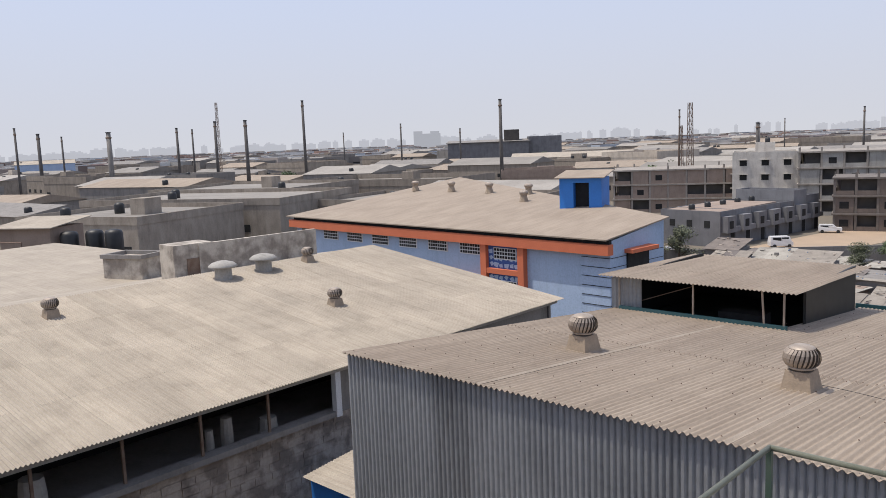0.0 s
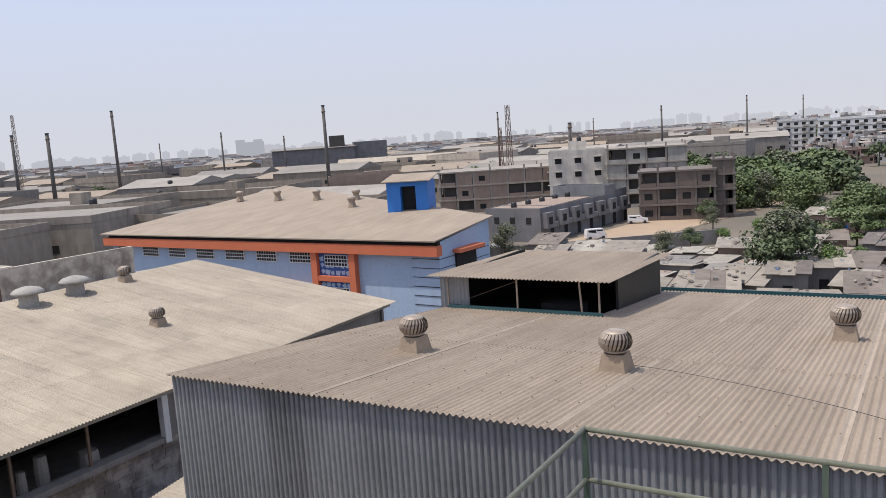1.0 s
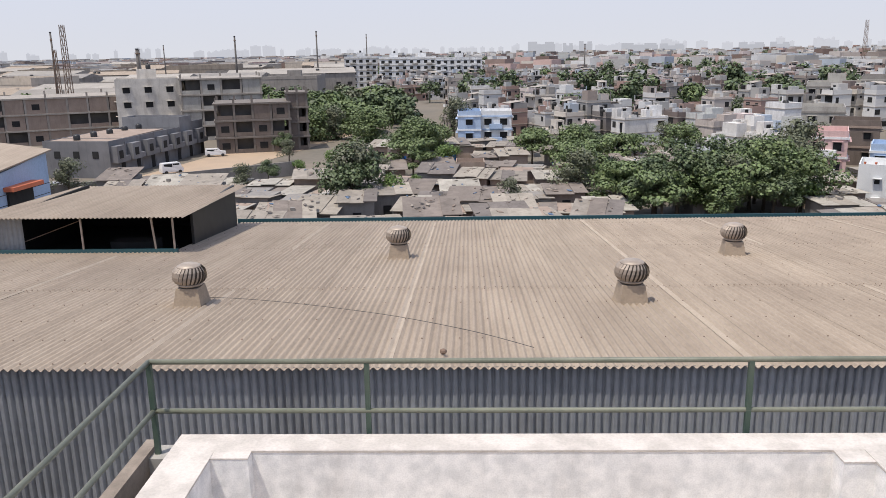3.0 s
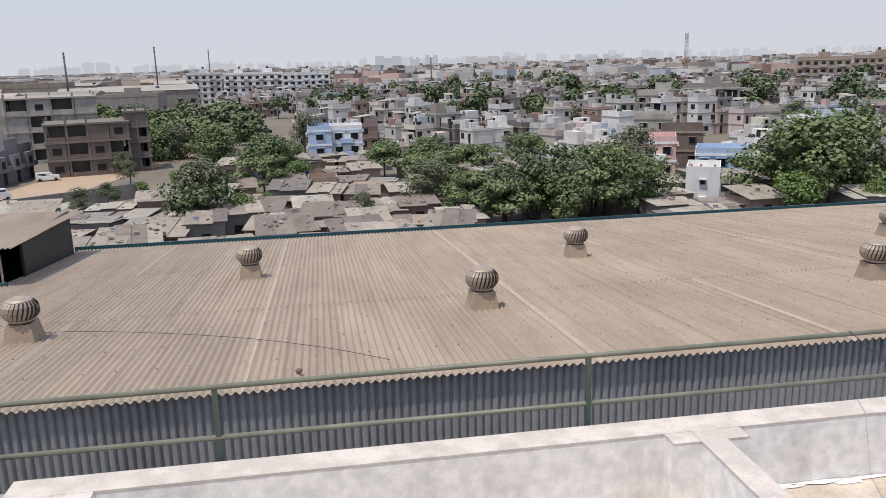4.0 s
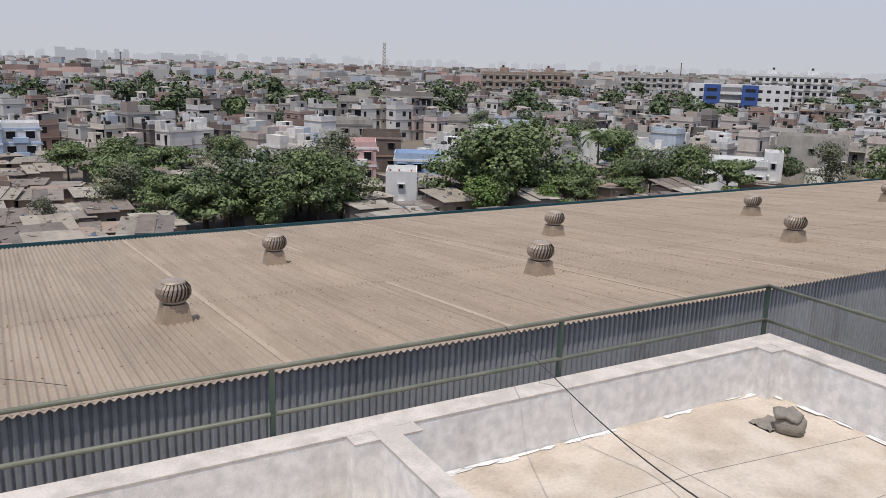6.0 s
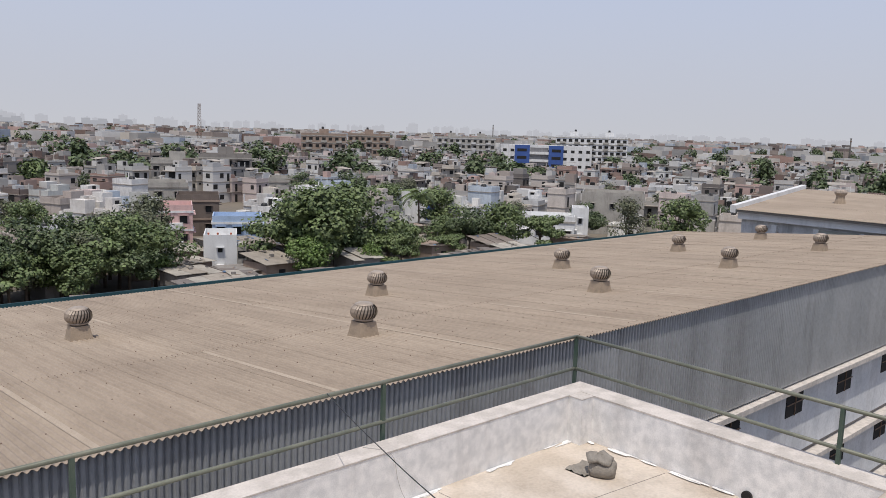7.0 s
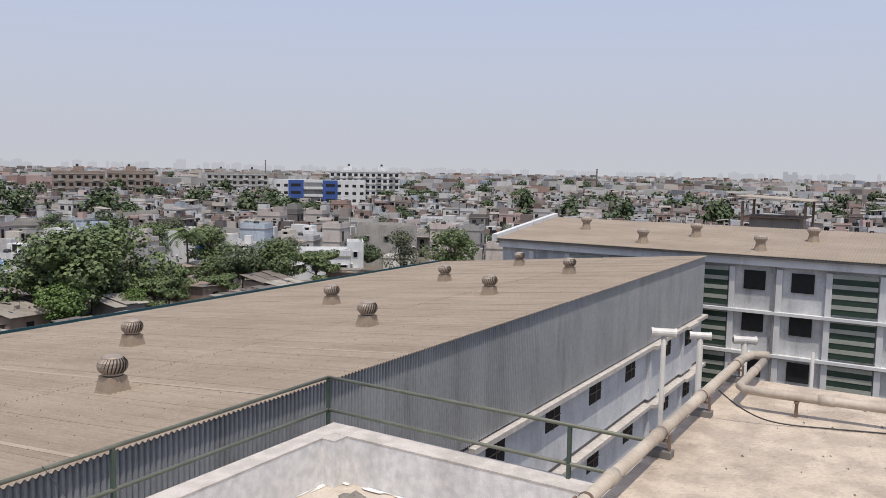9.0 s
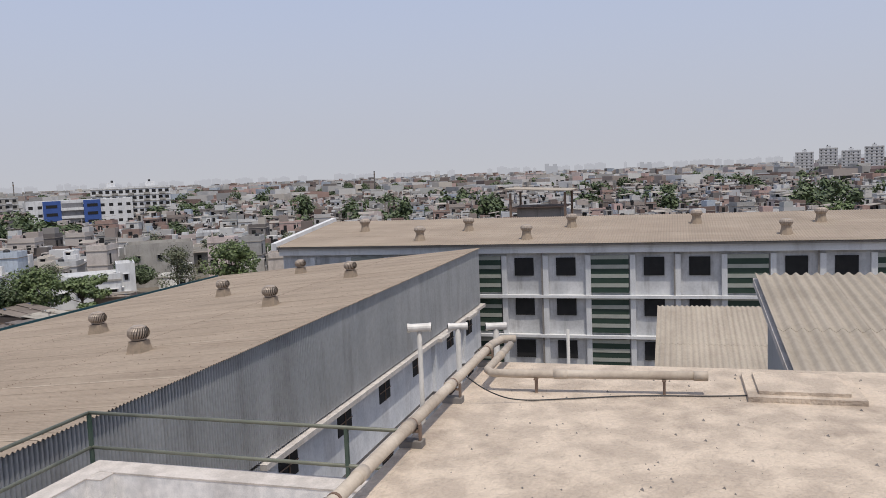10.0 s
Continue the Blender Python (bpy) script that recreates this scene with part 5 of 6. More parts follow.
for ring_d in range(120, 1000, 46):
    for k in range(-82, -9, max(6, int(2600 / ring_d))):
        b = k + rs.uniform(-2, 2)
        if ring_d < 330 and b > -30 or ring_d < 180 and b < -48:
            continue
        x, y = polar(b, ring_d + rs.uniform(-14, 14))
        if (ring_d < 700 and not clear(x, y, 16)) or (-115 < x < -40 and 60 < y < 115):
            continue
        works(x, y, rs.uniform(-12, 25), rs.uniform(24, 46), rs.uniform(18, 30), rs.uniform(5.5, 10.5), "dusty factory shed among other works", rs.choice((WORKS_GREY, CONCRETE_DARK, WORKS_BROWN, BEIGE, WORKS_BROWN)), rs.choice((ROOF_GREY, ROOF_GREY, ROOF, CONCRETE_DARK, ROOF_GREY)), rs.random() < 0.5)
        count += 1

# ---- chimneys and masts ----
STACKS = [(-299, 104, 29.9, 0.58), (-382, 142, 30.0, 1.09), (-422, 168, 29.4, 0.68), (-313, 143, 28.3, 1.39), (-379, 208, 31.5, 0.92), (-415, 237, 31.7, 0.74), (-311, 189, 32.0, 0.89), (-277, 182, 31.0, 0.99), (-275, 209, 38.8, 0.82),
          (-329, 317, 30.3, 0.68), (-178, 220, 33.4, 0.85), (-372, 311, 26.9, 0.52), (-305, 340, 26.4, 0.68), (-118, 233, 26.6, 0.39), (-149, 370, 22.6, 1.11), (-171, 426, 22.5, 1.14), (-169, 457, 24.9, 0.45), (-118, 419, 28.3, 0.7),
          (-74, 407, 29.7, 0.55), (-60, 495, 29.6, 0.46), (58, 409, 21.4, 0.46), (380, 372, 24.6, 0.48), (622, 240, 23.1, 0.85)]
SOOT = surface("sooty_steel", (0.09, 0.08, 0.075), (0.13, 0.12, 0.11), 0.5, 0.8)
for x, y, top, r in STACKS:
    r *= 0.72
    ob = thing("chimney", "tall dark factory chimney with bands", "chimney", pose(x, y, 0), "chimneys of the estate")
    part("chimney_shaft", Geo().lathe([(r * 1.25, 0), (r, top * 0.5), (r * 0.85, top)], 12), CONCRETE_DARK if r > 0.8 else SOOT, ob, smooth=True)
    part("collar", Geo().lathe([(r * 0.95, top - 2.5), (r * 1.15, top - 2.4), (r * 1.15, top - 2.0), (r * 0.95, top - 1.9)], 12), RUST, ob)
    part("top_band", Geo().lathe([(r * 0.9, top - 0.3), (r * 1.08, top - 0.2), (r * 1.08, top), (r * 0.8, top + 0.05)], 12), BLACK, ob, "sooty rim")


def mast(x, y, top, w, m=RUST):
    ob = thing("lattice_mast", "rusty steel lattice mast on the ground", "mast", pose(x, y, 0))
    for sx, sy in ((-1, -1), (1, -1), (1, 1), (-1, 1)):
        part("leg", Geo().tube([(sx * w, sy * w, 0), (sx * w * 0.55, sy * w * 0.55, top)], 0.11, 5), m, ob)
    g = Geo()
    n = int(top / 2.2)
    for k in range(n):
        a, b = 1 - 0.45 * k / n, 1 - 0.45 * (k + 1) / n
        z0, z1 = top * k / n, top * (k + 1) / n
        for (ax, ay), (bx, by) in (((-1, -1), (1, -1)), ((1, -1), (1, 1)), ((1, 1), (-1, 1)), ((-1, 1), (-1, -1))):
            g.tube([(ax * w * a, ay * w * a, z0), (bx * w * b, by * w * b, z1)], 0.06, 4)
    tagged(part("bracing", g, m, ob), kind="stuff")
    return ob


mast(-111.9, 227.7, 28.3, 0.87)
mast(-369.0, 225.5, 43.7, 0.77)
mast(236.9, 499.8, 32.8, 1.12)
mast(-115.6, 229.1, 21.7, 0.69)

# ---- trees ----
def tree_kind(seed, h, r, leaf, n, size, label, flat=1.0):
    """Tapered trunk, limbs to each clump, and a crown of many small bent leaves in uneven clumps."""
    r_ = random.Random(seed)
    ob = thing("tree", label, "tree")
    trunk = Geo().tube([(0, 0, -0.3), (0.1, 0.05, h * 0.25), (0.0, 0.15, h * 0.55)], [0.028 * h, 0.022 * h, 0.013 * h], 8)
    clumps = []
    for k in range(13):
        a, q = r_.uniform(0, 6.28), r_.random() ** 0.6
        z = h * (0.30 + 0.58 * r_.random())
        rad = r * (0.7 if z > h * 0.72 else 1.0) * q * 0.78
        c = Vector((rad * math.cos(a), rad * math.sin(a), z))
        clumps.append((c, r * r_.uniform(0.30, 0.5)))
        trunk.tube([(0.0, 0.12, h * r_.uniform(0.25, 0.5)), tuple(c * 0.6 + Vector((0, 0, h * 0.18))), tuple(c)], [0.010 * h, 0.006 * h, 0.002 * h], 5)
    clumps.append((Vector((0, 0, h * 0.86)), r * 0.36))
    part("trunk", trunk, BARK, ob)
    g = Geo()
    for k in range(n):
        c, q = clumps[r_.randrange(len(clumps))]
        d = Vector((r_.gauss(0, 1), r_.gauss(0, 1), r_.gauss(0, 1))).normalized()
        p = c + Vector((d.x, d.y, d.z * 0.62 * flat)) * q * r_.uniform(0.72, 1.08) * (1 + 0.25 * math.sin(5 * d.x + 3 * d.y))
        u = Vector((r_.gauss(0, 1), r_.gauss(0, 1), r_.gauss(0, 0.5))).normalized()
        v = u.cross(d + Vector((0, 0, 0.6))).normalized()
        s = size * r_.uniform(0.6, 1.35)
        m_ = p + v * s * 0.5 + Vector((0, 0, -0.12 * s))
        g.add([tuple(p - u * s * 0.5), tuple(m_), tuple(p + u * s * 0.5), tuple(p - v * s * 0.5 + Vector((0, 0, -0.1 * s)))], [(0, 1, 2, 3)])
    part("crown", g, leaf, ob)
    return ob


TREES = [tree_kind(1, 9, 5.0, LEAF, 5600, 0.38, "broad green shade tree"), tree_kind(2, 10, 4.4, LEAF_DARK, 5000, 0.36, "dark dense green tree"),
         tree_kind(3, 8, 5.2, LEAF, 4600, 0.42, "spreading tree with flat leaf layers", 0.45), tree_kind(4, 7, 3.4, LEAF_BRIGHT, 3600, 0.32, "bright green young tree"),
         tree_kind(5, 9.5, 4.2, LEAF_DRY, 3400, 0.30, "dusty sparse grey-green tree"),
         tree_kind(6, 9, 5.0, LEAF, 1000, 0.82, "green tree among the houses"), tree_kind(7, 9.5, 4.4, LEAF_DARK, 900, 0.82, "dark tree among the houses"), tree_kind(8, 9, 4.2, LEAF_DRY, 800, 0.7, "dusty tree among the houses")]
TREE_AT = [(0, 60.5, 94.1, 1.46), (0, 68.3, 96.9, 1.41), (1, 64.4, 101.6, 1.27), (3, 56.2, 89.3, 0.93), (2, 71.1, 91.1, 0.71), (0, 75.9, 93.9, 0.55), (2, 83.5, 91.8, 0.58), (1, 89.2, 92.7, 0.83), (0, 94.9, 91.6, 0.92), (2, 101.6, 88.7, 0.87), (3, 65.3, 87.4, 0.68), (3, 79.7, 87.1, 0.39),
           (1, 123.8, 96.2, 0.82), (1, 156.8, 88.9, 0.88), (0, 164.3, 94.6, 0.78), (4, 45.2, 111.8, 1.11), (4, 42.3, 108.0, 1.02), (2, 30.7, 96.8, 1.02), (0, 35.5, 98.7, 0.97), (1, 24.9, 97.7, 1.02), (2, 22.0, 93.0, 0.87), (0, 39.3, 96.8, 0.97), (2, 18.6, 99.4, 0.82), (0, 28.2, 93.0, 0.78),
           (4, 13.8, 104.0, 0.87), (2, 17.4, 122.4, 0.91), (0, 14.9, 113.2, 0.77), (4, -14.6, 102.1, 1.05), (1, -15.1, 101.2, 0.95), (3, -10.3, 102.3, 0.72), (1, -10.7, 147.9, 0.84), (0, -9.0, 142.8, 0.89), (0, -6.1, 146.5, 0.84), (2, -9.2, 130.3, 0.85), (3, -3.5, 134.2, 0.66), (2, 10.9, 142.0, 0.85), (0, 17.5, 135.1, 0.81), (2, 25.2, 131.8, 0.91), (1, 21.5, 147.0, 0.76),
           (4, -56.3, 111.4, 0.7), (4, -32.1, 113.4, 0.56), (3, -7.7, 112.4, 0.48), (4, 5.0, 100.0, 0.48), (0, 36.9, 143.0, 0.77), (1, 61.6, 188.2, 0.95), (0, 72.8, 198.9, 0.85), (4, 61.5, 143.2, 0.77), (1, 144.3, 193.4, 0.95), (0, 153.5, 202.2, 0.95), (4, 137.0, 189.0, 0.95), (1, 167.2, 195.3, 0.85)]
for k, (b, d_) in enumerate(((-11.5, 215), (-12, 225), (-10.5, 205), (-9, 215), (-7.5, 205), (-12.5, 230), (-10.5, 240), (-8.5, 245), (-6.5, 230), (-12, 250), (-11, 270), (-8, 280), (-6, 262), (-5, 240), (-11, 190), (-9.5, 190), (-7, 185), (-4.5, 215), (-13, 290), (-16, 262), (-14.5, 250), (-15, 285), (-14, 305), (-17, 300), (-13.5, 240), (-12, 310), (-5.5, 300), (-9, 330))):
    TREE_AT.append(((0, 1, 0, 4)[k % 4], *polar(b, d_), 1.15 + 0.25 * ((k * 7) % 5) / 5))
rs = random.Random(15)
for k in range(12):
    TREE_AT.append(((4, 3, 1)[k % 3], rs.uniform(-46, -12), rs.uniform(122, 172), rs.uniform(0.25, 0.5)))
for k in range(18):
    TREE_AT.append(((0, 1, 0, 4)[k % 4], *polar(-12.3 + 0.42 * k, rs.uniform(196, 262)), rs.uniform(1.2, 1.55)))
rs = random.Random(5)
for k in range(105):
    b, d_ = rs.uniform(-4, 104), 150 + 450 * rs.random() ** 1.4
    TREE_AT.append((rs.choice((0, 1, 1, 4)), *polar(b, d_), rs.uniform(0.7, 1.15)))
for k in range(26):
    b, d_ = rs.uniform(-75, -15), rs.uniform(190, 620)
    TREE_AT.append((rs.choice((0, 1, 4)), *polar(b, d_), rs.uniform(0.7, 1.1)))
for k in range(5, 26):
    TREE_AT.append(((2, 1, 1, 4, 3)[k % 5], 14 + 1.3 * k + rs.uniform(-1, 1), 94 + 14 * rs.random(), rs.uniform(0.7, 1.0)) if k < 20 else ((0, 1, 2)[k % 3], 58 + 7.5 * (k - 20), 96 + 5 * rs.random(), 1.0 if k < 22 else 0.7))
seen = set()
for k, x, y, s in TREE_AT:
    if math.hypot(x, y) > 200:
        k = (5, 6, 5, 5, 7)[k]
    dip = -2.6 * s if y > 175 and -75 < x < -10 else 0
    m = pose(x, y, dip, 0, 0, rs.uniform(0, 360))
    if k in seen:
        ob = copy_thing(TREES[k], m)
    else:
        ob = TREES[k]
        ob.matrix_basis = m
        seen.add(k)
    ob.scale = (s, s, s * rs.uniform(0.92, 1.08))
    FREE.append((x, y, 2.2 * s))
palm = thing("palm_tree", "tall coconut palm with drooping fronds", "tree", pose(95.9, 113.5, 0))
part("trunk", Geo().tube([(0, 0, -0.2), (0.2, 0, 4), (0.1, 0.1, 8.0)], [0.24, 0.18, 0.14], 8), BARK, palm)
frond = Geo()
for j in range(14):
    t0 = 3.4 * j / 14
    z = 0.9 * math.sin(t0 / 3.4 * 2.4) - 0.22 * t0 * t0 * 0.6
    for s in (-1, 1):
        frond.add([(t0, 0, z), (t0 + 0.22, 0, z), (t0 + 0.5, s * 0.75, z - 0.5), (t0 + 0.36, s * 0.75, z - 0.52)], [(0, 1, 2, 3)])
fm = frond.mesh("frond", LEAF)
for k in range(15):
    part("frond", fm, None, palm, at=pose(0.1, 0.1, 8.0, 0, (k % 3) * 22 - 30, 24 * k))

# ---- huts behind the shed ----
scrap = Geo()
rs = random.Random(31)
for iy in range(13):
    for ix in range(-13, 22):
        x, y = ix * 5.5 + rs.uniform(-1.2, 1.2) + 2.1 * iy, 81 + iy * 6.2 + rs.uniform(-1.2, 1.2)
        if x > 14 and iy < 5 and not (44 < x < 56 and y > 92):
            if not (clear(x, y, 0.5) and rs.random() < 0.3 and x < 110):
                continue
        if x < -47 - (y - 82) * 0.2 or (x < -16 and y > 114) or (iy > 5 and (x > 36 or rs.random() < 0.35)):
            continue
        if not clear(x, y, 0.4):
            continue
        ob = thing("hut", "low hut with an old patched sheet roof", "hut", pose(x, y, 0, 0, 0, rs.uniform(-14, 14)), "huts behind the shed")
        w, d_, h = rs.uniform(1.9, 2.8), rs.uniform(2.1, 3.0), rs.choice((2.0, 2.4, 2.8, 3.2))
        part("wall", box(-w, w, -d_, d_, 0, h), BRICK if rs.random() < 0.6 else CONCRETE_DARK, ob)
        cover = rs.choice(HUT_ROOFS)
        rise = rs.uniform(-0.5, 1.0)
        for j in range(3):
            a, b = -w - 0.35 + (2 * w + 0.7) * j / 3, -w - 0.35 + (2 * w + 0.7) * (j + 1) / 3
            t = rs.uniform(-0.12, 0.12)
            part("roof_sheet", Geo().plate([(a, -d_ - 0.5 + 2 * t, h + 0.12 + t), (b + 0.06, -d_ - 0.5 + 2 * t, h + 0.1 + t), (b + 0.06, d_ + 0.4 - t, h + 0.12 + t + rise), (a, d_ + 0.4 - t, h + 0.14 + t + rise)], 0.06), cover if rs.random() < 0.8 else rs.choice(HUT_ROOFS), ob)
        for _ in range(rs.randrange(5, 13)):
            q, p, s, a = rs.uniform(-w, w), rs.uniform(-d_, d_), rs.uniform(0.1, 0.5), rs.uniform(0, 3.1)
            z = h + 0.16 + rise * (p + d_) / (2 * d_)
            u, v = s * math.cos(a), s * math.sin(a)
            scrap.put(Geo().plate([(q - u, p - v, z), (q + v * 0.5, p - u * 0.5, z + 0.08), (q + u, p + v, z + 0.1), (q - v * 0.5, p + u * 0.5, z + 0.03)], 0.06), ob.matrix_basis)
        if rs.random() < 0.6:
            part("door", box(-0.5, 0.5, -d_ - 0.03, -d_ + 0.1, 0.1, 2.0), SHADE_BLACK if rs.random() < 0.7 else BLUE, ob)
        if rs.random() < 0.3:
            q = rs.uniform(-1, 1)
            part("weight", box(q - 0.3, q + 0.2, -0.2, 0.2, h + 0.1, h + 0.45 + 0.5 * max(rise, 0)), CONCRETE_DARK, ob)

tagged(part("roof_scrap", scrap, surface("old_scrap", (1, 1, 1), (0.7, 0.68, 0.66), 1.5, 0.9, palette=[(0.36, 0.31, 0.26), (0.16, 0.14, 0.125), (0.33, 0.29, 0.25), (0.24, 0.19, 0.155), (0.10, 0.09, 0.085), (0.10, 0.16, 0.26)], island=True)), "boards, tarpaulin and scrap lying on hut roofs", "scrap", kind="stuff")

# ---- the quarter of plain houses ----
rs = random.Random(77)
made = 0
far_wall, far_dark, far_slab = Geo(), Geo(), Geo()
places = []
for gx in range(-15, 113):
    for gy in range(-46, 113):
        x, y = gx * 6.8 + rs.uniform(-1.0, 1.0), gy * 7.1 + rs.uniform(-1.0, 1.0)
        x, y = x * 0.94 - y * 0.34, x * 0.34 + y * 0.94
        dist, b = math.hypot(x, y), math.degrees(math.atan2(x, y))
        lo = 138 if b < 22 else 128 if b < 44 else 156
        if not (-6.5 < b < 112) or not (lo < dist < 500) or (b < -1 and dist < 330):
            continue
        if b > 60 and dist < 190 and x < 100:
            continue
        if b < 14 and dist < 172 or any(b0 < b < b1 and d0 < dist < d1 for b0, b1, d0, d1 in ((-4, 4.5, 0, 181), (21, 30, 160, 214), (37.5, 43.2, 125, 176), (46, 53.5, 290, 385), (33, 39, 390, 460))):
            continue
        if not clear(x, y, 2.6) or rs.random() < 0.06:
            continue
        places.append((dist, x, y))
places.sort()
for i, (dist, x, y) in enumerate(places):
    turn = 20 + rs.choice((0, 90, 180, 270)) + rs.uniform(-4, 4)
    if i < 108:
        k = rs.randrange(len(KINDS))
        m = pose(x, y, 0, 0, 0, turn)
        if k in used:
            copy_thing(KINDS[k], m)
        else:
            KINDS[k].matrix_basis = m
            used.add(k)
    else:
        w, d_, n = rs.uniform(3.5, 6.0), rs.uniform(4.4, 6.6), rs.choice((1, 1, 2, 2, 2, 2, 3))
        wall, bands, wins, top = house_geo(rs, w, d_, n)
        m = pose(x, y, 0, 0, 0, turn)
        far_wall.put(wall, m)
        dk = Geo()
        for q in wins:
            out = radians(turn + (-90, 0, 90, 180)[q[0]])
            if x * math.cos(out) + y * math.sin(out) < 0.15 * dist:
                win_box(dk, *q)
        far_slab.put(Geo().add([(sx * (w / 2 - 0.16), sy * (d_ / 2 - 0.16), top + 0.03) for sx, sy in ((-1, -1), (1, -1), (1, 1), (-1, 1))], [(0, 1, 2, 3)]), m)
        for _ in range(rs.choice((0, 1, 1, 2))):
            dk.lathe([(0.55, top + 0.1), (0.58, top + 1.3), (0.3, top + 1.5)], 6, rs.uniform(-2, 2), rs.uniform(-2.5, 0.5))
        far_dark.put(dk, m)
        far_slab.put(bands, m)
        if rs.random() < 0.35:
            q = rs.uniform(1.2, 2.0)
            far_slab.put(Geo().plate([(-q, -q, top + 2.1), (q, -q, top + 2.1), (q, q, top + 2.5), (-q, q, top + 2.5)], 0.08), m @ pose(rs.uniform(-1, 1), rs.uniform(-1, 1), 0))
for k in range(len(KINDS)):
    if k not in used:
        KINDS[k].matrix_basis = pose(150 + 12 * k, 330, 0)
# beyond, ever lower detail
r2 = random.Random(9)
for k in range(5600):
    b = r2.uniform(-80, 115)
    dist = 500 + 2100 * r2.random() ** 1.3
    if b < -8 and dist < 900:
        dist += 300
    x, y = polar(b, dist)
    w, d_, h = r2.uniform(7, 16), r2.uniform(7, 16), r2.choice((4, 6, 7, 9, 10, 12))
    if b < -10:
        w, d_, h = w * 2.2, d_ * 1.6, r2.choice((6, 7, 8, 9))
    m = pose(x, y, 0, 0, 0, r2.uniform(0, 90))
    far_wall.put(tub(Geo(), -w / 2, w / 2, -d_ / 2, d_ / 2, 0, h, h + 0.8), m)
    far_slab.put(Geo().add([(sx * (w / 2 - 0.16), sy * (d_ / 2 - 0.16), h + 0.05) for sx, sy in ((-1, -1), (1, -1), (1, 1), (-1, 1))], [(0, 1, 2, 3)]), m)
    if r2.random() < 0.5:
        far_dark.put(Geo().box(-w / 2 - 0.05, w / 2 + 0.05, -d_ * 0.3, d_ * 0.3, h * 0.55, h * 0.72).box(-w * 0.3, w * 0.3, -d_ / 2 - 0.05, d_ / 2 + 0.05, h * 0.2, h * 0.35), m)
tagged(part("far_houses", far_wall, CITY), "dense far houses in dusty pale colours", "houses", kind="stuff")
# greenery among the far houses
wood = Geo()
clumps = []
for seed in range(3):
    g = Geo()
    r_ = random.Random(seed)
    lobes = [(Vector((r_.uniform(-2.6, 2.6), r_.uniform(-2.6, 2.6), r_.uniform(3.5, 7.5))), r_.uniform(1.4, 2.3)) for _ in range(8)]
    for k in range(420):
        c, q = lobes[r_.randrange(8)]
        d = Vector((r_.gauss(0, 1), r_.gauss(0, 1), r_.gauss(0, 1))).normalized()
        p = c + d * q * r_.uniform(0.6, 1.1)
        u = Vector((r_.gauss(0, 1), r_.gauss(0, 1), r_.gauss(0, 0.5))).normalized()
        v = u.cross(d + Vector((0, 0, 0.6))).normalized()
        s = r_.uniform(0.6, 1.2)
        g.add([tuple(p - u * s * 0.5), tuple(p + v * s * 0.5), tuple(p + u * s * 0.5), tuple(p - v * s * 0.5)], [(0, 1, 2, 3)])
    g.tube([(0, 0, 0), (0.2, 0, 5)], 0.25, 5)
    clumps.append(g)
for k in range(330):
    b, dist = r2.uniform(-6, 108), 240 + 900 * r2.random() ** 1.3
    x, y = polar(b, dist)
    m = pose(x, y, 0, 0, 0, r2.uniform(0, 360)) @ Matrix.Diagonal((r2.uniform(0.9, 1.7), r2.uniform(0.9, 1.7), r2.uniform(1.0, 1.6), 1))
    wood.put(clumps[k % 3], m)
tagged(part("far_trees", wood, LEAF_DARK), "scattered green trees among the far houses", "trees", kind="stuff")
tagged(part("far_floor_slabs", far_slab, TERRACE_TOP), "concrete slab edges and sheet roofs of far houses", "slabs", kind="stuff")
tagged(part("far_openings", far_dark, SHADE_BLACK), "dark windows of the far houses", "windows", kind="stuff")

# ---- skyline with haze painted into its colour ----
# Haze is put into base colour and emission; the towers are no lamps.
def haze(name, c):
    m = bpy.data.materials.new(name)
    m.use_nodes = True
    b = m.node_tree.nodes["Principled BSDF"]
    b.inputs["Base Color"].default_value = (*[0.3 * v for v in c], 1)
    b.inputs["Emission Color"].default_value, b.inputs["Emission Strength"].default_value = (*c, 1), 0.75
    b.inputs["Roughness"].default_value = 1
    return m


HAZE = [haze("haze_glow_far", (0.52, 0.53, 0.57)), haze("haze_glow_mid", (0.42, 0.43, 0.465))]
r3 = random.Random(2)
g0, g1 = Geo(), Geo()
for k in range(110):
    b, dist = r3.uniform(-88, -38), r3.uniform(2700, 3600)
    w, h = r3.uniform(15, 50), 20 + r3.uniform(0, 14)
    x, y = polar(b, dist)
    g0.put(Geo().box(-w / 2, w / 2, -10, 10, 0, h).box(-w / 5, w / 6, -6, 6, h, h + 5), pose(x, y, 0, 0, 0, -b))
for k in range(330):
    b, dist = r3.uniform(-38, 118), r3.uniform(2700, 3600)
    tall = 1.0 if b < 45 else 0.45
    w, h = r3.uniform(10, 38), 20 + r3.uniform(1, 24) * tall * (0.4 + 0.6 * math.sin(b * 0.35) ** 2)
    x, y = polar(b, dist)
    g0.put(Geo().box(-w / 2, w / 2, -10, 10, 0, h).box(-w / 6, w / 6, -6, 6, h, h + 4), pose(x, y, 0, 0, 0, -b))
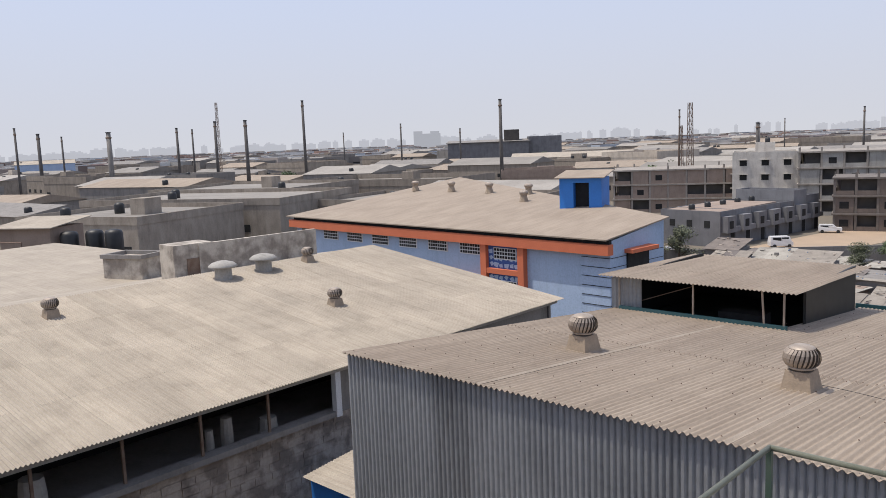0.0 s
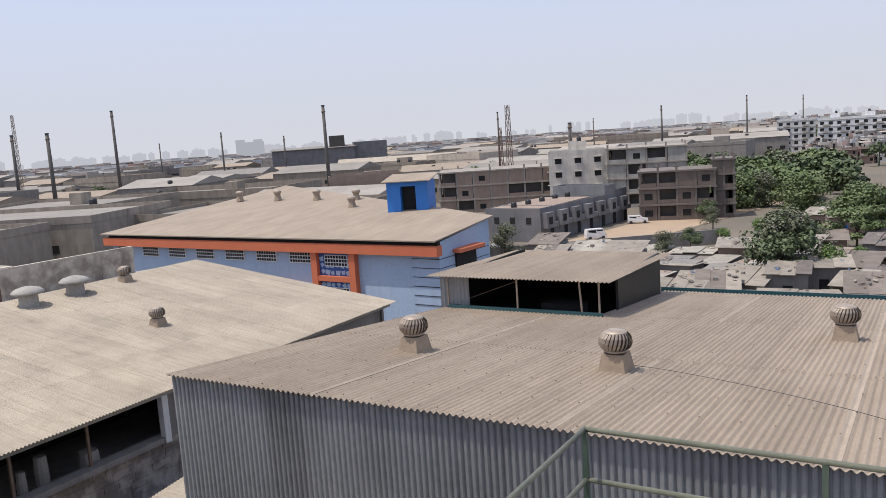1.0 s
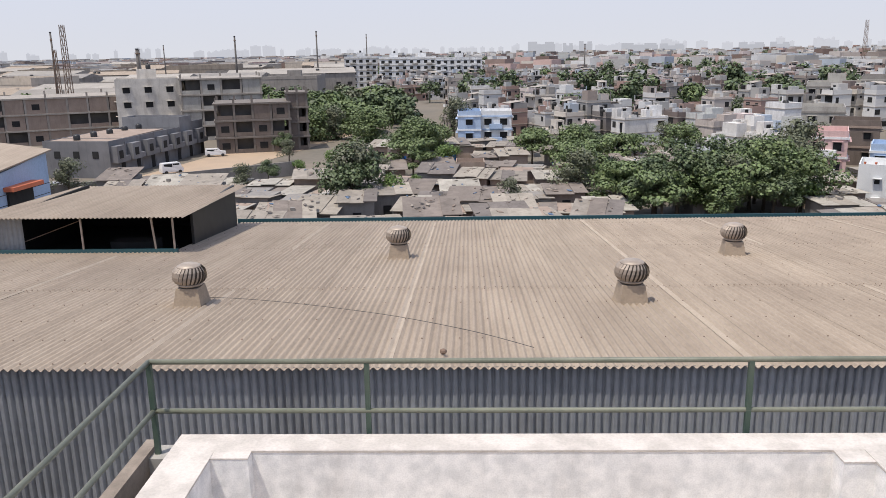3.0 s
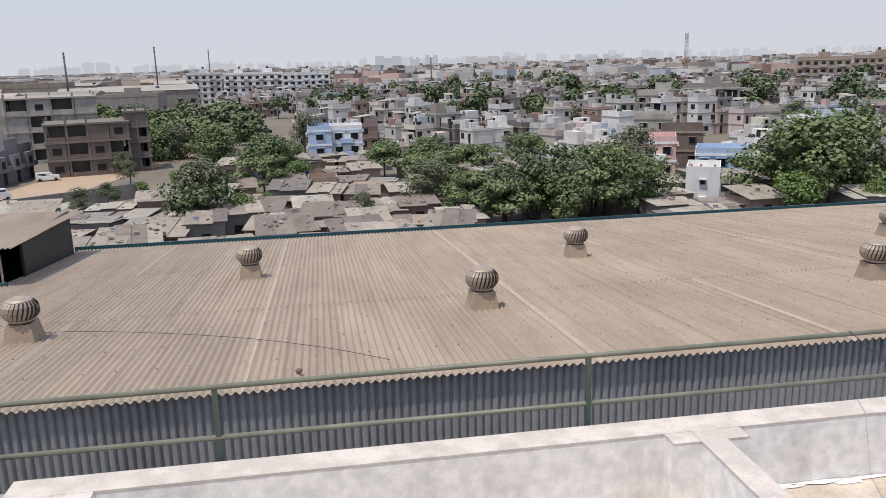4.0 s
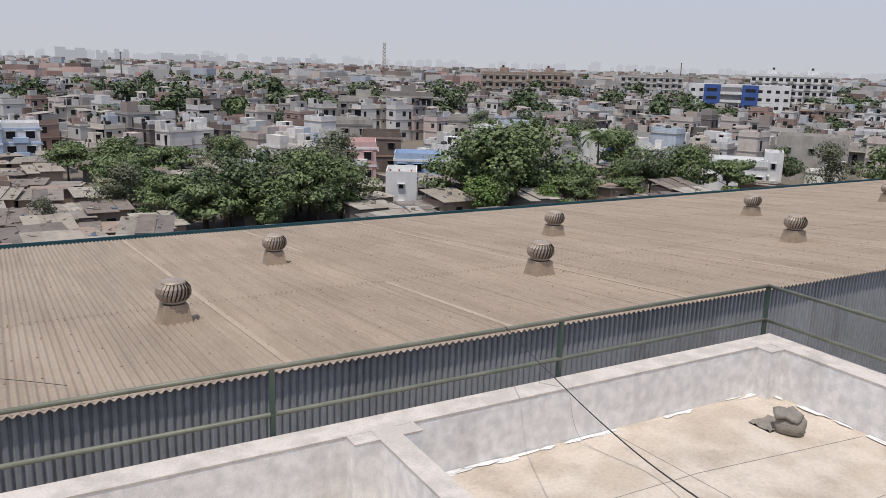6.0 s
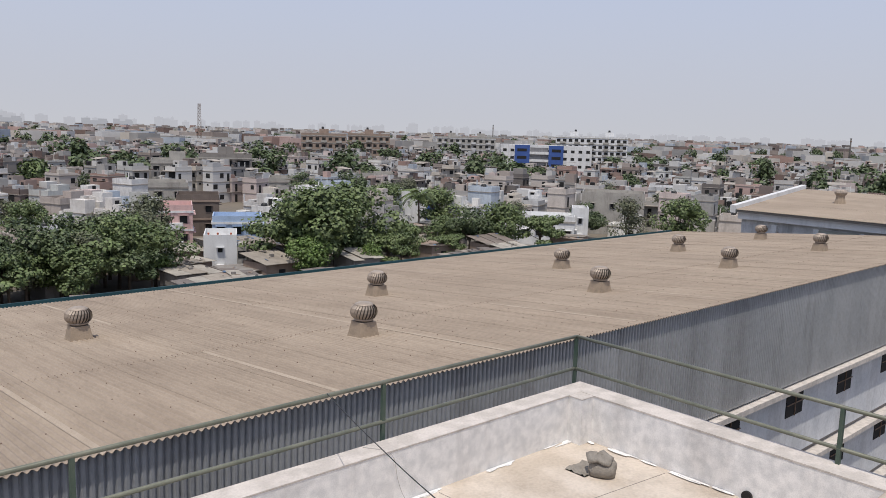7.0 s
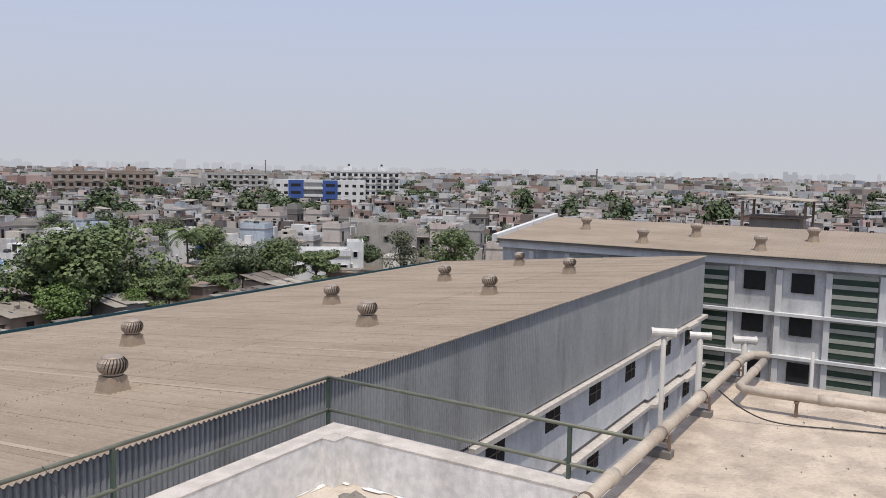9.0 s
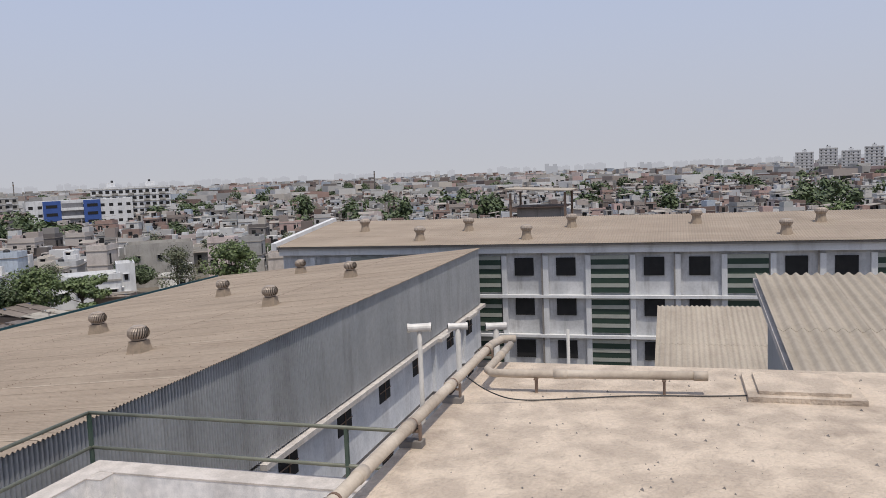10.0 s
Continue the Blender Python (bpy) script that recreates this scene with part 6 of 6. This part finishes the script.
for b, wd, el, dist in ((-44.3, 1.9, 0.70, 1900), (5.2, 1.85, 0.40, 1900), (7.0, 0.7, 0.28, 2000), (8.2, 0.9, 0.38, 2000), (81.5, 0.9, 0.28, 1900), (88.0, 0.8, 0.14, 2000), (18.9, 1.6, 0.12, 2400), (20.6, 1.2, 0.12, 2400), (11.8, 2.4, 0.20, 2500), (13.9, 1.6, 0.13, 2500)):
    w, h = dist * radians(wd), 20 + dist * math.tan(radians(el))
    x, y = polar(b, dist)
    g1.put(Geo().box(-w / 2, w / 2, -10, 10, 0, h - 6).box(-w / 2, -w / 6, -9, 9, h - 6, h).box(w / 8, w / 2.2, -9, 9, h - 6, h - 1), pose(x, y, 0, 0, 0, -b))
tagged(part("skyline", g0, HAZE[0]), "far towers on the horizon with haze painted on", "skyline", kind="structure")
tagged(part("skyline_blocks", g1, HAZE[1]), "tower blocks on the horizon with haze painted on", "skyline", kind="structure")


# ---- corrugated sheets, last ----
def sheets(parent, name, m, wide, long, pitch, depth, cols, rows, material, step, tilt=0.0, skip=None, per=6, w0=1.05):
    """Sheets laid side by side along x and lapped along y, in the plane of m; all share one mesh."""
    me = Geo().wave(w0 + 0.5 * pitch, step + 0.15, pitch, depth, per).mesh(name, material, True)
    for r in range(rows):
        for c in range(cols):
            if skip and skip(c * w0, r * step):
                continue
            part(name, me, None, parent, at=m @ pose(c * w0, r * step, 0.004 * (c % 2) + 0.006 * (r % 2)))


incline = math.degrees(math.atan(FALL))
LAP_Y, LAP_Y2 = 21.95, 28.95
sheets(shed, "roof_sheet", pose(X0, Y0 - 0.08, Z0 - 0.02, incline, 0, 0), 0, 0, 0.15, 0.054, 72, 3, ROOF, 6.95, skip=lambda x, y: y > 13.0 and x < 6.0)
sheets(shed, "roof_sheet", pose(X0, Y0 - 0.08, Z0 - 0.02, incline, 0, 0) @ pose(0, 20.85, 0), 0, 0, 0.15, 0.054, 72, 1, ROOF, 1.3, skip=lambda x, y: x < 6.0)
for z, high, cols in ((10.41, 4.2, 72), (5.9, 4.4, 40)):
    me = Geo().ribs(1.05, high, 0.15, 0.06).mesh("cladding_sheet", CLAD)
    for c in range(cols):
        part("cladding_sheet", me, None, shed, at=pose(X0 + 1.05 * c, 15.1 - 0.002 * (c % 2), z, 90, 0, 0))
sheets(leanto, "roof_sheet", pose(-3.75, -0.3, 1.28, -1.8, 0, 0), 0, 0, 0.15, 0.048, 7, 3, ROOF, 2.7)
sheets(mill, "roof_sheet", pose(-0.6, 33.6, 14.6, 0, 0, -90) @ pose(0, 0, 0, math.degrees(math.atan2(1.25, 12)), 0, 0), 0, 0, 0.21, 0.05, 62, 3, ROOF, 4.15, per=4, w0=1.47)
sheets(wide_shed, "roof_sheet", pose(0.3, -0.35, 10.96, math.degrees(math.atan2(2.2, 16)), 0, 0) @ pose(-45.15, 0, 0), 0, 0, 0.15, 0.058, 43, 4, ROOF_PALE, 4.1, per=6)
sheets(small_roof, "roof_sheet", pose(4.7, -1.6, 7.5, 0, -6, 90), 0, 0, 0.15, 0.045, 6, 2, ROOF_PALE, 2.7, per=4)
sheets(near_r, "roof_sheet", pose(-0.45, 0.05, 18.16, 0, 0, -90) @ pose(0, 0, 0, math.degrees(math.atan2(0.6, 5.6)), 0, 0), 0, 0, 0.15, 0.05, 12, 2, ROOF_PALE, 2.75, per=6)
sheets(mid_r, "roof_sheet", pose(0, 1.2, 15.0, 0, 0, -90) @ pose(0, 0, 0, math.degrees(math.atan2(1.2, 5.6)), 0, 0), 0, 0, 0.15, 0.05, 5, 2, ROOF_PALE, 2.75, per=4)
# paler laps that run down the slope, beside the vents
for x in (-12.3, -6.7, -2.05, 4.4, 9.5, 15.0, 20.6, 26.5, 32.2, 36.7, 42.8, 47.0, 53.4):
    k = round((x - X0) / 0.15)
    lap = Geo().wave(0.15, 21.9 if x > -11 else 12.8, 0.15, 0.054, 6, 0.004)
    part("roof_lap", lap, LAP, shed, "pale dusty lap between sheets", True, pose(X0 + k * 0.15, Y0 - 0.07, Z0 - 0.012, incline, 0, 0)) if x > X0 else None
# fixing bolts in rows over the purlins; two dense rows added as dashed lap lines
bolts = Geo()
rb = random.Random(6)
for r in range(16):
    y = (Y0 + 0.2 + 1.62 * r) if r < 14 else (LAP_Y, LAP_Y2)[r - 14]
    for c in range(130 if r < 14 else 515):
        x = X0 + 0.15 * (4 * c + rb.choice((0, 0, 1)) if r < 14 else c)
        if (y > 28 and x < -11) or rb.random() < 0.08:
            continue
        bolts.lathe([(0.017, 0.0), (0.014, 0.016), (0.005, 0.022)], 5, x, 0)
        for q in range(len(bolts.v) - 15, len(bolts.v)):
            bx, by, bz = bolts.v[q]
            bolts.v[q] = (bx, by + y, bz + shed_z(y) + 0.028)
tagged(part("roof_bolts", bolts, RUST, shed), kind="stuff")
sheets(leanto, "wall_sheet", pose(-3.35, 0.02, -0.05, 90, 0, 24), 0, 0, 0.15, 0.04, 1, 1, CLAD_PALE, 1.1, per=6)
